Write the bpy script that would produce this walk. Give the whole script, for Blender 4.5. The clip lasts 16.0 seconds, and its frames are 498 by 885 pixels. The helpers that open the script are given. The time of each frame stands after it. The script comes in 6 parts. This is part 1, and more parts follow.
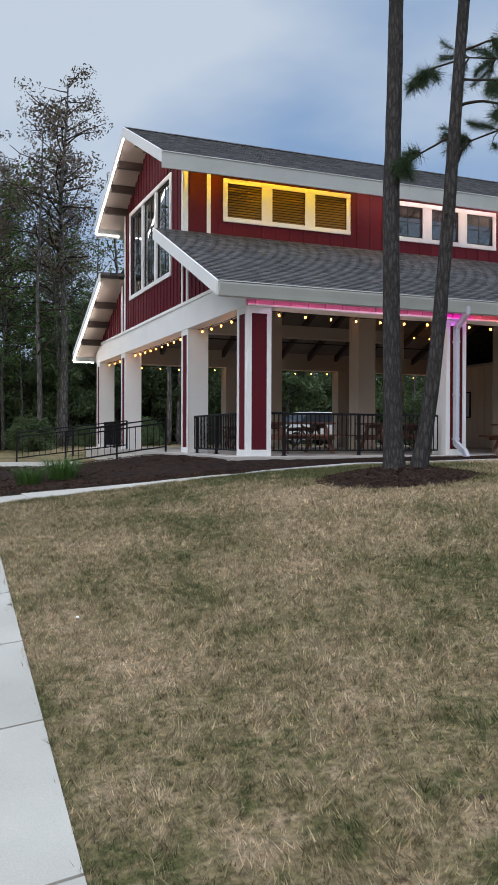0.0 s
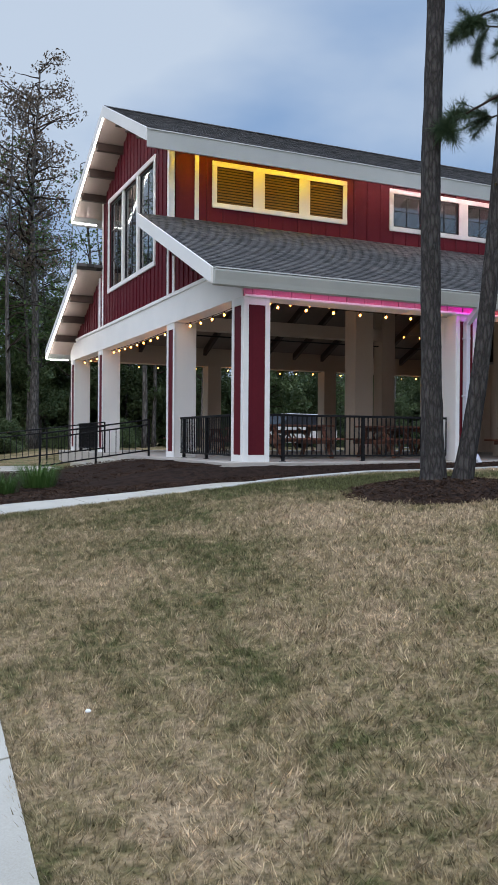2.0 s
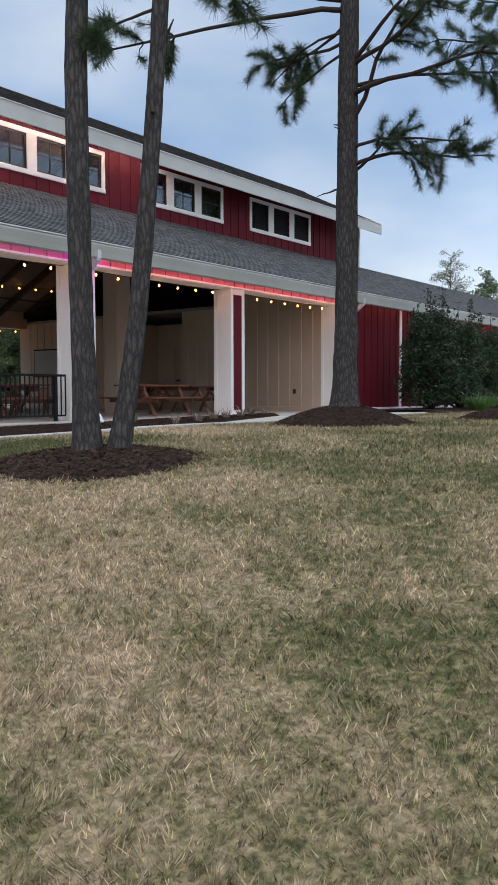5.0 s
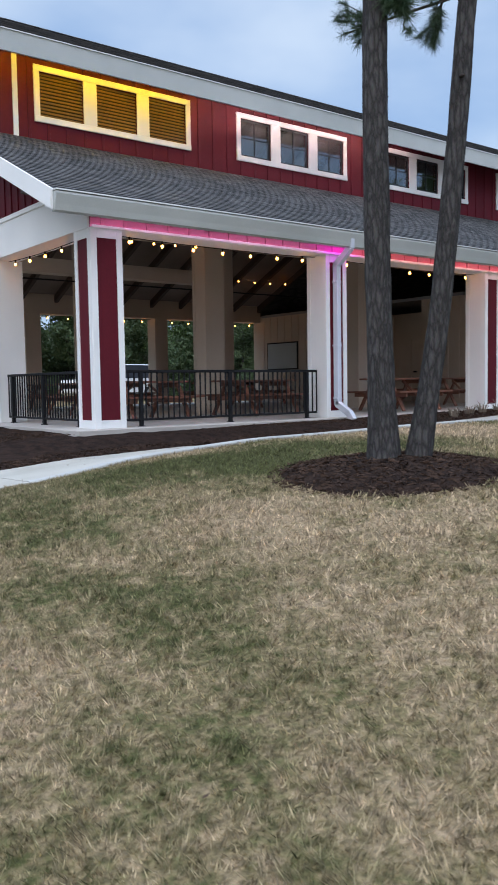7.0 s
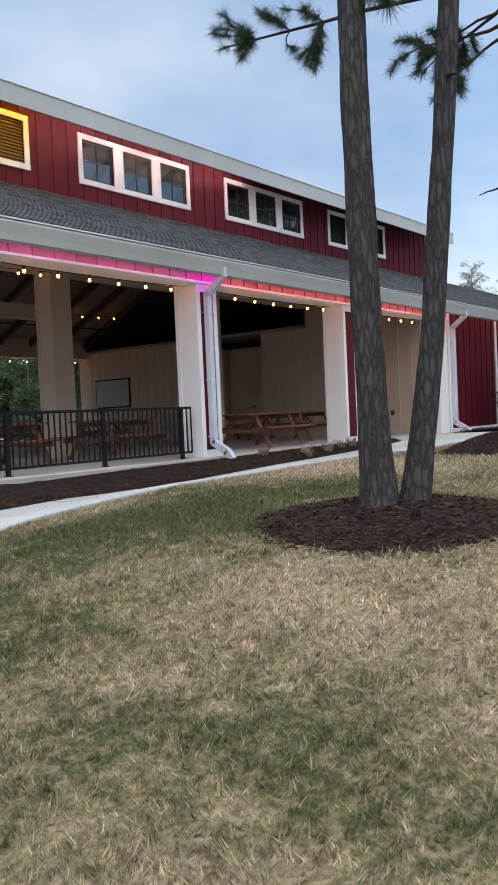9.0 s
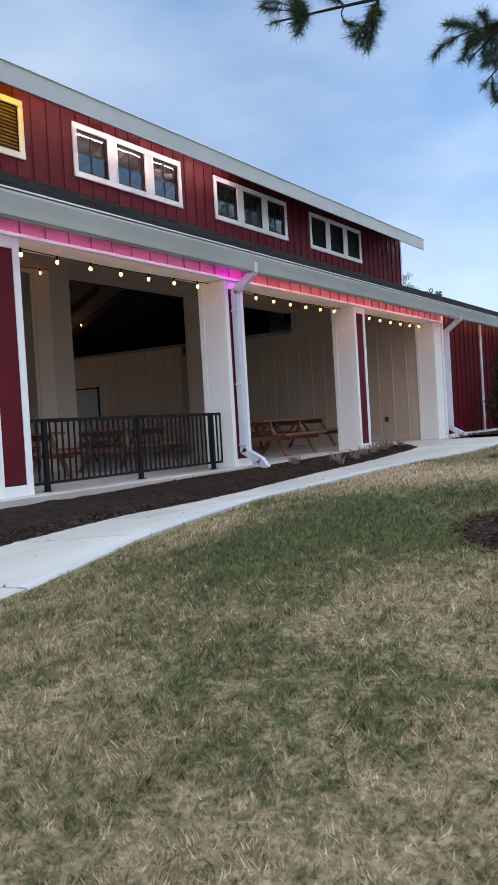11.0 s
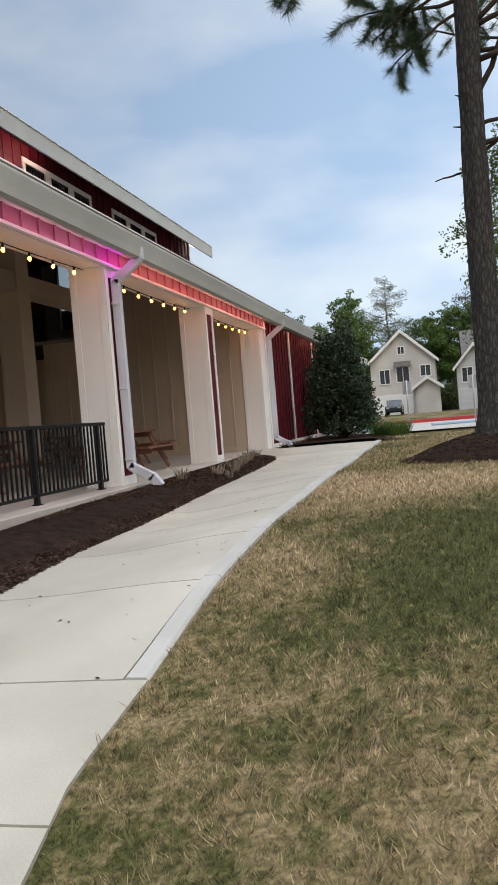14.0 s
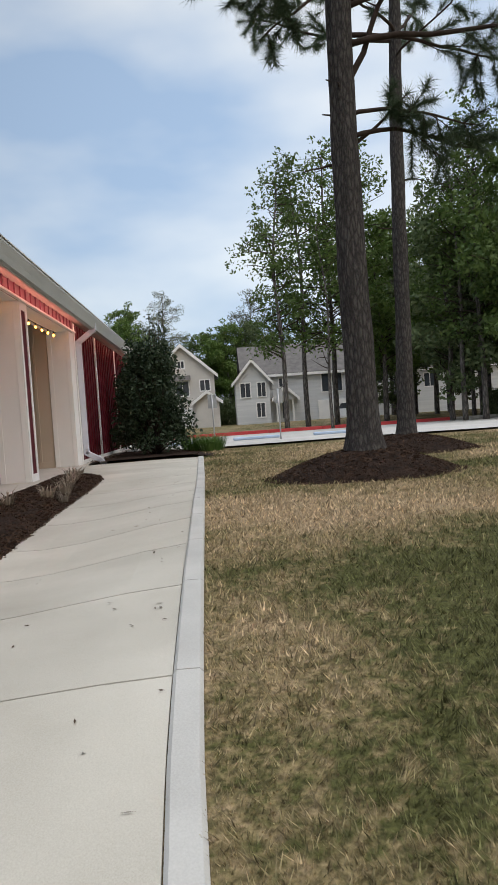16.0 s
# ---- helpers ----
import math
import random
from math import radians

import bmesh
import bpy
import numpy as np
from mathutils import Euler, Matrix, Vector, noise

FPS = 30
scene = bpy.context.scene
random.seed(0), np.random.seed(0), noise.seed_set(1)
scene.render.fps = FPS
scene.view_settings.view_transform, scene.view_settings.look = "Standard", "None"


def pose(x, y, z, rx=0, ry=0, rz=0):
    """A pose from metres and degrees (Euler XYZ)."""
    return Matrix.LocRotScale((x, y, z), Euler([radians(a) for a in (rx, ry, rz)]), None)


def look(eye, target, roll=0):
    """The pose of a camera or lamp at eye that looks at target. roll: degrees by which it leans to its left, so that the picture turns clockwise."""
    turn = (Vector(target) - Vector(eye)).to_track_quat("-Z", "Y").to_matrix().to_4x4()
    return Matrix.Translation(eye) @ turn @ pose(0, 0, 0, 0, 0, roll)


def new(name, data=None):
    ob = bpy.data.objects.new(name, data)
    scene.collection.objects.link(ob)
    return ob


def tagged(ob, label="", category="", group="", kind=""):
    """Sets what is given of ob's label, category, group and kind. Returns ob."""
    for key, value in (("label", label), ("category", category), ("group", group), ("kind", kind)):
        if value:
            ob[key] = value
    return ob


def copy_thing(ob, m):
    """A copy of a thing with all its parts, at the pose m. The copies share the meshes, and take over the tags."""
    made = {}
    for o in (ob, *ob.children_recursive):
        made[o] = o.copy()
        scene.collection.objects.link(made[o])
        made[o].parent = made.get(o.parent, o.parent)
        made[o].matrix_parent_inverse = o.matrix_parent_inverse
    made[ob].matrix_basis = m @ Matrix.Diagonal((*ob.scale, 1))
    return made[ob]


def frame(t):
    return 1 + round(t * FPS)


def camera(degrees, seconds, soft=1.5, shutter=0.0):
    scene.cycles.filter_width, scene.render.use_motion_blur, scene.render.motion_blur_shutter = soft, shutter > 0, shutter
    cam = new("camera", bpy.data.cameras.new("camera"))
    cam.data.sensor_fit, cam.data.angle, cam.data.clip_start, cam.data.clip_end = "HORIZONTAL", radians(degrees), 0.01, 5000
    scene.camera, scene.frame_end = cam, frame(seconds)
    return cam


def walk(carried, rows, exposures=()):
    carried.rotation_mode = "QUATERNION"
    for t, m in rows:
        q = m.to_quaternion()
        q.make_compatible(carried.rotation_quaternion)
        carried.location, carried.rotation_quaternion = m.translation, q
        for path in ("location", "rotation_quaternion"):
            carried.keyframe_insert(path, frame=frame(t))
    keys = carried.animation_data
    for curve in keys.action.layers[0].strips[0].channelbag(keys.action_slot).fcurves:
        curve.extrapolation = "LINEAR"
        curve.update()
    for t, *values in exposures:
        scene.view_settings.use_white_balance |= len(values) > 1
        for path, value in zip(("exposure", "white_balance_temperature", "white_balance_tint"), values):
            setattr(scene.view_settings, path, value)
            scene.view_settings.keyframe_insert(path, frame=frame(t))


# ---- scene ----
cam = camera(33.5, 16.0, shutter=0.12)
PATH = [
    (0, (-0.704, -0.654, 1.139), (0.054, 1.196, 1.126), 0.2),
    (0.5, (-0.646, -0.232, 1.164), (0.066, 1.637, 1.141), 0.4),
    (1, (-0.637, 0.189, 1.167), (0.074, 2.058, 1.141), 0.5),
    (1.5, (-0.621, 0.578, 1.172), (0.15, 2.423, 1.134), 0.4),
    (2, (-0.583, 0.99, 1.182), (0.244, 2.81, 1.173), 0.4),
    (2.5, (-0.614, 1.383, 1.188), (0.331, 3.145, 1.174), 0.4),
    (3, (-0.554, 1.783, 1.171), (0.557, 3.446, 1.18), 0.2),
    (3.5, (-0.473, 2.1, 1.178), (0.865, 3.586, 1.203), -0.4),
    (3.7, (-0.438, 2.16, 1.19), (1.012, 3.538, 1.205), -0.4),
    (5.8, (-0.235, 2.62, 1.295), (1.348, 3.833, 1.15), 0.2),
    (6, (-0.219, 2.712, 1.296), (1.316, 3.986, 1.143), 0.1),
    (6.5, (-0.2, 3.005, 1.355), (1.155, 4.467, 1.199), -0.6),
    (7, (-0.287, 3.47, 1.396), (0.935, 5.047, 1.257), -0.9),
    (7.5, (-0.349, 3.995, 1.429), (0.784, 5.64, 1.326), -1.4),
    (8, (-0.404, 4.44, 1.45), (0.855, 5.991, 1.365), -1.7),
    (8.2, (-0.415, 4.598, 1.46), (0.929, 6.077, 1.378), -1.9),
    (10.3, (-0.61, 6.707, 1.449), (1.063, 7.802, 1.41), -3.1),
    (10.5, (-0.663, 6.915, 1.452), (1.007, 8.015, 1.413), -3.2),
    (11, (-0.716, 7.436, 1.448), (0.965, 8.52, 1.403), -3.4),
    (11.5, (-0.748, 7.978, 1.472), (0.966, 9.007, 1.412), -3.6),
    (12, (-0.806, 8.504, 1.488), (0.957, 9.447, 1.422), -3.7),
    (12.5, (-0.773, 9.051, 1.502), (1.03, 9.915, 1.437), -3.9),
    (13, (-0.713, 9.534, 1.501), (1.157, 10.239, 1.423), -3.9),
    (13.5, (-0.492, 10.024, 1.512), (1.42, 10.609, 1.47), -4.2),
    (14, (-0.241, 10.518, 1.526), (1.702, 10.99, 1.472), -4.7),
    (14.5, (0.039, 10.935, 1.529), (2.013, 11.252, 1.491), -5.3),
    (15, (0.399, 11.332, 1.55), (2.388, 11.527, 1.488), -5.4),
    (15.5, (0.744, 11.596, 1.571), (2.742, 11.626, 1.477), -5.2),
    (16, (1.3, 11.845, 1.599), (3.298, 11.767, 1.537), -4.0),
]
walk(cam, [(t, look(eye, target, roll)) for t, eye, target, roll in PATH],
     exposures=[(0, 0.36, 6400, 10), (2, 0.38, 6150, 10), (3.5, 0.52, 5700, 9), (6, 0.54, 6750, 11), (6.5, 0.52, 6050, 11), (7, 0.64, 6000, 10), (8, 0.70, 6300, 10), (10.5, 0.60, 6350, 9), (11, 0.58, 5950, 9), (12.5, 0.72, 6900, 10), (14, 0.54, 7450, 11), (16, 0.38, 7500, 11)])

# ---- world, sun, exposure ----
world = bpy.data.worlds.new("dusk_sky")
scene.world = world
world.use_nodes = True
WN, WL = world.node_tree.nodes, world.node_tree.links
WN.clear()
SUN_ELEV, SUN_ROT = 14.0, 228.0
sky = WN.new("ShaderNodeTexSky")
sky.sky_type = "NISHITA"
sky.sun_disc = False
sky.sun_elevation, sky.sun_rotation = radians(SUN_ELEV), radians(SUN_ROT)
sky.air_density, sky.dust_density, sky.ozone_density = 1.0, 1.5, 2.0
w_co = WN.new("ShaderNodeTexCoord")
w_map = WN.new("ShaderNodeMapping")
w_map.inputs["Scale"].default_value = (1.1, 1.1, 2.6)
w_map.inputs["Location"].default_value = (0.4, 1.3, 0.2)
w_noise = WN.new("ShaderNodeTexNoise")
w_noise.inputs["Scale"].default_value = 1.9
w_noise.inputs["Detail"].default_value = 5.0
w_noise.inputs["Roughness"].default_value = 0.45
w_ramp = WN.new("ShaderNodeValToRGB")
w_ramp.color_ramp.elements[0].position, w_ramp.color_ramp.elements[1].position = 0.38, 0.64
w_ramp.color_ramp.elements[0].color = (2.7, 4.1, 6.5, 1)
w_ramp.color_ramp.elements[1].color = (6.8, 7.6, 8.6, 1)
w_mix = WN.new("ShaderNodeMix")
w_mix.data_type = "RGBA"
w_mix.inputs[0].default_value = 0.8
w_bg = WN.new("ShaderNodeBackground")
w_bg.inputs["Strength"].default_value = 0.09
w_out = WN.new("ShaderNodeOutputWorld")
WL.new(w_co.outputs["Generated"], w_map.inputs["Vector"])
WL.new(w_map.outputs["Vector"], w_noise.inputs["Vector"])
w_cover = WN.new("ShaderNodeMath")
w_cover.operation = "MULTIPLY_ADD"
w_cover.inputs[1].default_value = 0.16
WL.new(sky.outputs["Color"], w_mix.inputs[6])
WL.new(w_ramp.outputs["Color"], w_mix.inputs[7])
w_sep = WN.new("ShaderNodeSeparateXYZ")
w_up = WN.new("ShaderNodeMapRange")
w_up.interpolation_type = "SMOOTHSTEP"
w_up.inputs["From Min"].default_value, w_up.inputs["From Max"].default_value = 0.45, 1.0
w_up.inputs["To Min"].default_value, w_up.inputs["To Max"].default_value = 1.0, 3.2
w_mul = WN.new("ShaderNodeVectorMath")
w_mul.operation = "SCALE"
WL.new(w_co.outputs["Generated"], w_sep.inputs["Vector"])
WL.new(w_sep.outputs["Z"], w_up.inputs["Value"])
WL.new(w_mix.outputs[2], w_mul.inputs[0])
w_dot = WN.new("ShaderNodeVectorMath")
w_dot.operation = "DOT_PRODUCT"
w_dot.inputs[1].default_value = (0.88, -0.47, 0)
w_side = WN.new("ShaderNodeMapRange")
w_side.interpolation_type = "SMOOTHSTEP"
w_side.inputs["From Min"].default_value, w_side.inputs["From Max"].default_value = 0.45, 0.98
w_side.inputs["To Min"].default_value, w_side.inputs["To Max"].default_value = 0.84, 1.34
w_gain = WN.new("ShaderNodeMath")
w_gain.operation = "MULTIPLY"
WL.new(w_co.outputs["Generated"], w_dot.inputs[0])
WL.new(w_dot.outputs["Value"], w_side.inputs["Value"])
WL.new(w_side.outputs["Result"], w_gain.inputs[0])
w_thin = WN.new("ShaderNodeMath")
w_thin.operation = "SUBTRACT"
w_thin.inputs[1].default_value = 0.84
WL.new(w_side.outputs["Result"], w_thin.inputs[0])
WL.new(w_thin.outputs[0], w_cover.inputs[0])
WL.new(w_noise.outputs["Fac"], w_cover.inputs[2])
WL.new(w_cover.outputs[0], w_ramp.inputs["Fac"])
WL.new(w_up.outputs["Result"], w_gain.inputs[1])
WL.new(w_gain.outputs[0], w_mul.inputs["Scale"])
WL.new(w_mul.outputs["Vector"], w_bg.inputs["Color"])
WL.new(w_bg.outputs["Background"], w_out.inputs["Surface"])
sun_data = bpy.data.lights.new("sun", "SUN")
sun_data.energy, sun_data.angle, sun_data.color = 1.5, radians(90), (1.0, 0.93, 0.84)
sun = new("sun", sun_data)
_a, _r = radians(SUN_ELEV), radians(SUN_ROT)
sun.matrix_world = look((0, 0, 60), (-40 * math.sin(_r), -40 * math.cos(_r), 60 - 40 * math.tan(radians(58))))


# ---- materials ----
def nodes_of(name):
    m = bpy.data.materials.new(name)
    m.use_nodes = True
    nt = m.node_tree
    return m, nt.nodes, nt.links, nt.nodes["Principled BSDF"]


def rgba(c):
    return (c[0], c[1], c[2], 1.0)


def surface(name, c1, c2, scale=3.0, rough=0.6, bump=0.15, fine=90.0, metal=0.0, stretch=(1, 1, 1), vary=0.0, spec=0.5, rough2=None, dist=0.01):
    """Two tones mixed by coarse and fine noise, fine relief, and a small shift of tone from piece to piece."""
    m, n, l, b = nodes_of(name)
    co = n.new("ShaderNodeTexCoord")
    mp = n.new("ShaderNodeMapping")
    mp.inputs["Scale"].default_value = stretch
    l.new(co.outputs["Object"], mp.inputs["Vector"])
    big = n.new("ShaderNodeTexNoise")
    big.inputs["Scale"].default_value, big.inputs["Detail"].default_value = scale, 6.0
    small = n.new("ShaderNodeTexNoise")
    small.inputs["Scale"].default_value, small.inputs["Detail"].default_value = fine, 4.0
    l.new(mp.outputs["Vector"], big.inputs["Vector"])
    l.new(mp.outputs["Vector"], small.inputs["Vector"])
    mixf = n.new("ShaderNodeMath")
    mixf.operation = "MULTIPLY_ADD"
    mixf.inputs[1].default_value, mixf.inputs[2].default_value = 0.45, 0.0
    l.new(small.outputs["Fac"], mixf.inputs[0])
    addf = n.new("ShaderNodeMath")
    addf.operation = "MULTIPLY_ADD"
    addf.inputs[1].default_value = 0.9
    l.new(big.outputs["Fac"], addf.inputs[0])
    l.new(mixf.outputs[0], addf.inputs[2])
    ramp = n.new("ShaderNodeValToRGB")
    ramp.color_ramp.elements[0].position, ramp.color_ramp.elements[1].position = 0.45, 0.9
    ramp.color_ramp.elements[0].color, ramp.color_ramp.elements[1].color = rgba(c1), rgba(c2)
    l.new(addf.outputs[0], ramp.inputs["Fac"])
    last = ramp.outputs["Color"]
    if vary:
        info = n.new("ShaderNodeObjectInfo")
        hsv = n.new("ShaderNodeHueSaturation")
        mr = n.new("ShaderNodeMapRange")
        mr.inputs["To Min"].default_value, mr.inputs["To Max"].default_value = 1 - vary, 1 + vary
        l.new(info.outputs["Random"], mr.inputs["Value"])
        l.new(mr.outputs["Result"], hsv.inputs["Value"])
        l.new(last, hsv.inputs["Color"])
        last = hsv.outputs["Color"]
    l.new(last, b.inputs["Base Color"])
    if rough2 is None:
        rough2 = min(1.0, rough + 0.12)
    rr = n.new("ShaderNodeMapRange")
    rr.inputs["To Min"].default_value, rr.inputs["To Max"].default_value = rough, rough2
    l.new(big.outputs["Fac"], rr.inputs["Value"])
    l.new(rr.outputs["Result"], b.inputs["Roughness"])
    b.inputs["Metallic"].default_value = metal
    b.inputs["Specular IOR Level"].default_value = spec
    if bump:
        bp = n.new("ShaderNodeBump")
        bp.inputs["Strength"].default_value, bp.inputs["Distance"].default_value = bump, dist
        l.new(small.outputs["Fac"], bp.inputs["Height"])
        l.new(bp.outputs["Normal"], b.inputs["Normal"])
    return m


def glow(name, c, strength):
    m, n, l, b = nodes_of(name)
    b.inputs["Base Color"].default_value = rgba((0.8, 0.8, 0.8))
    b.inputs["Emission Color"].default_value = rgba(c)
    b.inputs["Emission Strength"].default_value = strength
    return m


def grass_tone(n, l):
    """Straw and green patches by place, shared by the soil and the blades."""
    geo = n.new("ShaderNodeNewGeometry")
    patch = n.new("ShaderNodeTexNoise")
    patch.inputs["Scale"].default_value, patch.inputs["Detail"].default_value, patch.inputs["Roughness"].default_value = 0.42, 8.0, 0.66
    l.new(geo.outputs["Position"], patch.inputs["Vector"])
    ramp = n.new("ShaderNodeValToRGB")
    e = ramp.color_ramp.elements
    e[0].position, e[1].position = 0.37, 0.65
    e[0].color, e[1].color = (0.112, 0.116, 0.044, 1), (0.440, 0.330, 0.208, 1)
    mid = e.new(0.5)
    mid.color = (0.280, 0.222, 0.118, 1)
    last = patch.outputs["Fac"]
    for spot, reach, gain in (((5.7, 10.4, 0.7), 2.3, -0.17), ((4.3, 9.6, 0.6), 1.4, -0.07), ((3.9, 10.2, 0.5), 2.0, -0.20), ((2.3, 10.2, 0.4), 1.0, -0.05), ((0.6, 9.4, 0.3), 1.2, 0.06), ((9.3, 10.7, 0.8), 2.8, 0.17), ((3.0, 11.2, 0.4), 1.2, 0.08), ((1.2, 5.0, 0.1), 2.5, 0.05)):
        dist = n.new("ShaderNodeVectorMath")
        dist.operation = "DISTANCE"
        dist.inputs[1].default_value = spot
        l.new(geo.outputs["Position"], dist.inputs[0])
        fall = n.new("ShaderNodeMapRange")
        fall.interpolation_type = "SMOOTHSTEP"
        fall.inputs["From Min"].default_value, fall.inputs["From Max"].default_value = 0.0, reach
        fall.inputs["To Min"].default_value, fall.inputs["To Max"].default_value = gain, 0.0
        l.new(dist.outputs["Value"], fall.inputs["Value"])
        total = n.new("ShaderNodeMath")
        total.operation = "ADD"
        l.new(last, total.inputs[0])
        l.new(fall.outputs["Result"], total.inputs[1])
        last = total.outputs[0]
    for scale, gain in ((3.2, 0.34), (14.0, 0.62)):
        clump = n.new("ShaderNodeTexNoise")
        clump.inputs["Scale"].default_value, clump.inputs["Detail"].default_value, clump.inputs["Roughness"].default_value = scale, 5.0, 0.62
        l.new(geo.outputs["Position"], clump.inputs["Vector"])
        part_fac = n.new("ShaderNodeMath")
        part_fac.operation = "MULTIPLY_ADD"
        part_fac.inputs[1].default_value, part_fac.inputs[2].default_value = gain, -gain * 0.5
        l.new(clump.outputs["Fac"], part_fac.inputs[0])
        both = n.new("ShaderNodeMath")
        both.operation = "ADD"
        l.new(last, both.inputs[0])
        l.new(part_fac.outputs[0], both.inputs[1])
        last = both.outputs[0]
    l.new(last, ramp.inputs["Fac"])
    return ramp.outputs["Color"], geo


def make_soil():
    m, n, l, b = nodes_of("lawn_soil")
    col, geo = grass_tone(n, l)
    fine = n.new("ShaderNodeTexNoise")
    fine.inputs["Scale"].default_value, fine.inputs["Detail"].default_value = 38.0, 6.0
    l.new(geo.outputs["Position"], fine.inputs["Vector"])
    mul = n.new("ShaderNodeMix")
    mul.data_type, mul.blend_type = "RGBA", "MULTIPLY"
    mul.inputs[0].default_value = 0.85
    r2 = n.new("ShaderNodeValToRGB")
    r2.color_ramp.elements[0].position, r2.color_ramp.elements[1].position = 0.33, 0.62
    r2.color_ramp.elements[0].color, r2.color_ramp.elements[1].color = (0.24, 0.24, 0.23, 1), (0.85, 0.83, 0.80, 1)
    l.new(fine.outputs["Fac"], r2.inputs["Fac"])
    l.new(col, mul.inputs[6])
    l.new(r2.outputs["Color"], mul.inputs[7])
    l.new(mul.outputs[2], b.inputs["Base Color"])
    bp = n.new("ShaderNodeBump")
    bp.inputs["Strength"].default_value, bp.inputs["Distance"].default_value = 0.9, 0.03
    l.new(fine.outputs["Fac"], bp.inputs["Height"])
    l.new(bp.outputs["Normal"], b.inputs["Normal"])
    b.inputs["Roughness"].default_value = 0.95
    b.inputs["Specular IOR Level"].default_value = 0.1
    return m


def make_blades():
    m, n, l, b = nodes_of("grass_blades")
    col, geo = grass_tone(n, l)
    hsv = n.new("ShaderNodeHueSaturation")
    mr = n.new("ShaderNodeMapRange")
    mr.inputs["To Min"].default_value, mr.inputs["To Max"].default_value = 0.62, 1.75
    l.new(geo.outputs["Random Per Island"], mr.inputs["Value"])
    tuft = n.new("ShaderNodeTexNoise")
    tuft.inputs["Scale"].default_value, tuft.inputs["Detail"].default_value = 21.0, 3.0
    l.new(geo.outputs["Position"], tuft.inputs["Vector"])
    wear = n.new("ShaderNodeMapRange")
    wear.inputs["From Min"].default_value, wear.inputs["From Max"].default_value = 0.36, 0.64
    wear.inputs["To Min"].default_value, wear.inputs["To Max"].default_value = 0.5, 1.4
    l.new(tuft.outputs["Fac"], wear.inputs["Value"])
    tone = n.new("ShaderNodeMath")
    tone.operation = "MULTIPLY"
    l.new(mr.outputs["Result"], tone.inputs[0])
    l.new(wear.outputs["Result"], tone.inputs[1])
    l.new(tone.outputs[0], hsv.inputs["Value"])
    hsv.inputs["Saturation"].default_value = 0.92
    l.new(col, hsv.inputs["Color"])
    l.new(hsv.outputs["Color"], b.inputs["Base Color"])
    b.inputs["Roughness"].default_value = 0.75
    b.inputs["Specular IOR Level"].default_value = 0.2
    tr = n.new("ShaderNodeBsdfTranslucent")
    l.new(hsv.outputs["Color"], tr.inputs["Color"])
    mx = n.new("ShaderNodeMixShader")
    mx.inputs[0].default_value = 0.35
    l.new(b.outputs[0], mx.inputs[1])
    l.new(tr.outputs[0], mx.inputs[2])
    l.new(mx.outputs[0], n["Material Output"].inputs["Surface"])
    return m


def leafy(name, c1, c2, trans=0.25):
    """Leaf colour that differs from leaf to leaf and from tree to tree."""
    m, n, l, b = nodes_of(name)
    geo = n.new("ShaderNodeNewGeometry")
    info = n.new("ShaderNodeObjectInfo")
    mix = n.new("ShaderNodeMix")
    mix.data_type = "RGBA"
    mix.inputs[6].default_value, mix.inputs[7].default_value = rgba(c1), rgba(c2)
    l.new(geo.outputs["Random Per Island"], mix.inputs[0])
    hsv = n.new("ShaderNodeHueSaturation")
    mr = n.new("ShaderNodeMapRange")
    mr.inputs["To Min"].default_value, mr.inputs["To Max"].default_value = 0.7, 1.25
    l.new(info.outputs["Random"], mr.inputs["Value"])
    l.new(mr.outputs["Result"], hsv.inputs["Value"])
    l.new(mix.outputs[2], hsv.inputs["Color"])
    l.new(hsv.outputs["Color"], b.inputs["Base Color"])
    b.inputs["Roughness"].default_value = 0.55
    b.inputs["Specular IOR Level"].default_value = 0.3
    tr = n.new("ShaderNodeBsdfTranslucent")
    l.new(hsv.outputs["Color"], tr.inputs["Color"])
    mx = n.new("ShaderNodeMixShader")
    mx.inputs[0].default_value = trans
    l.new(b.outputs[0], mx.inputs[1])
    l.new(tr.outputs[0], mx.inputs[2])
    l.new(mx.outputs[0], n["Material Output"].inputs["Surface"])
    return m


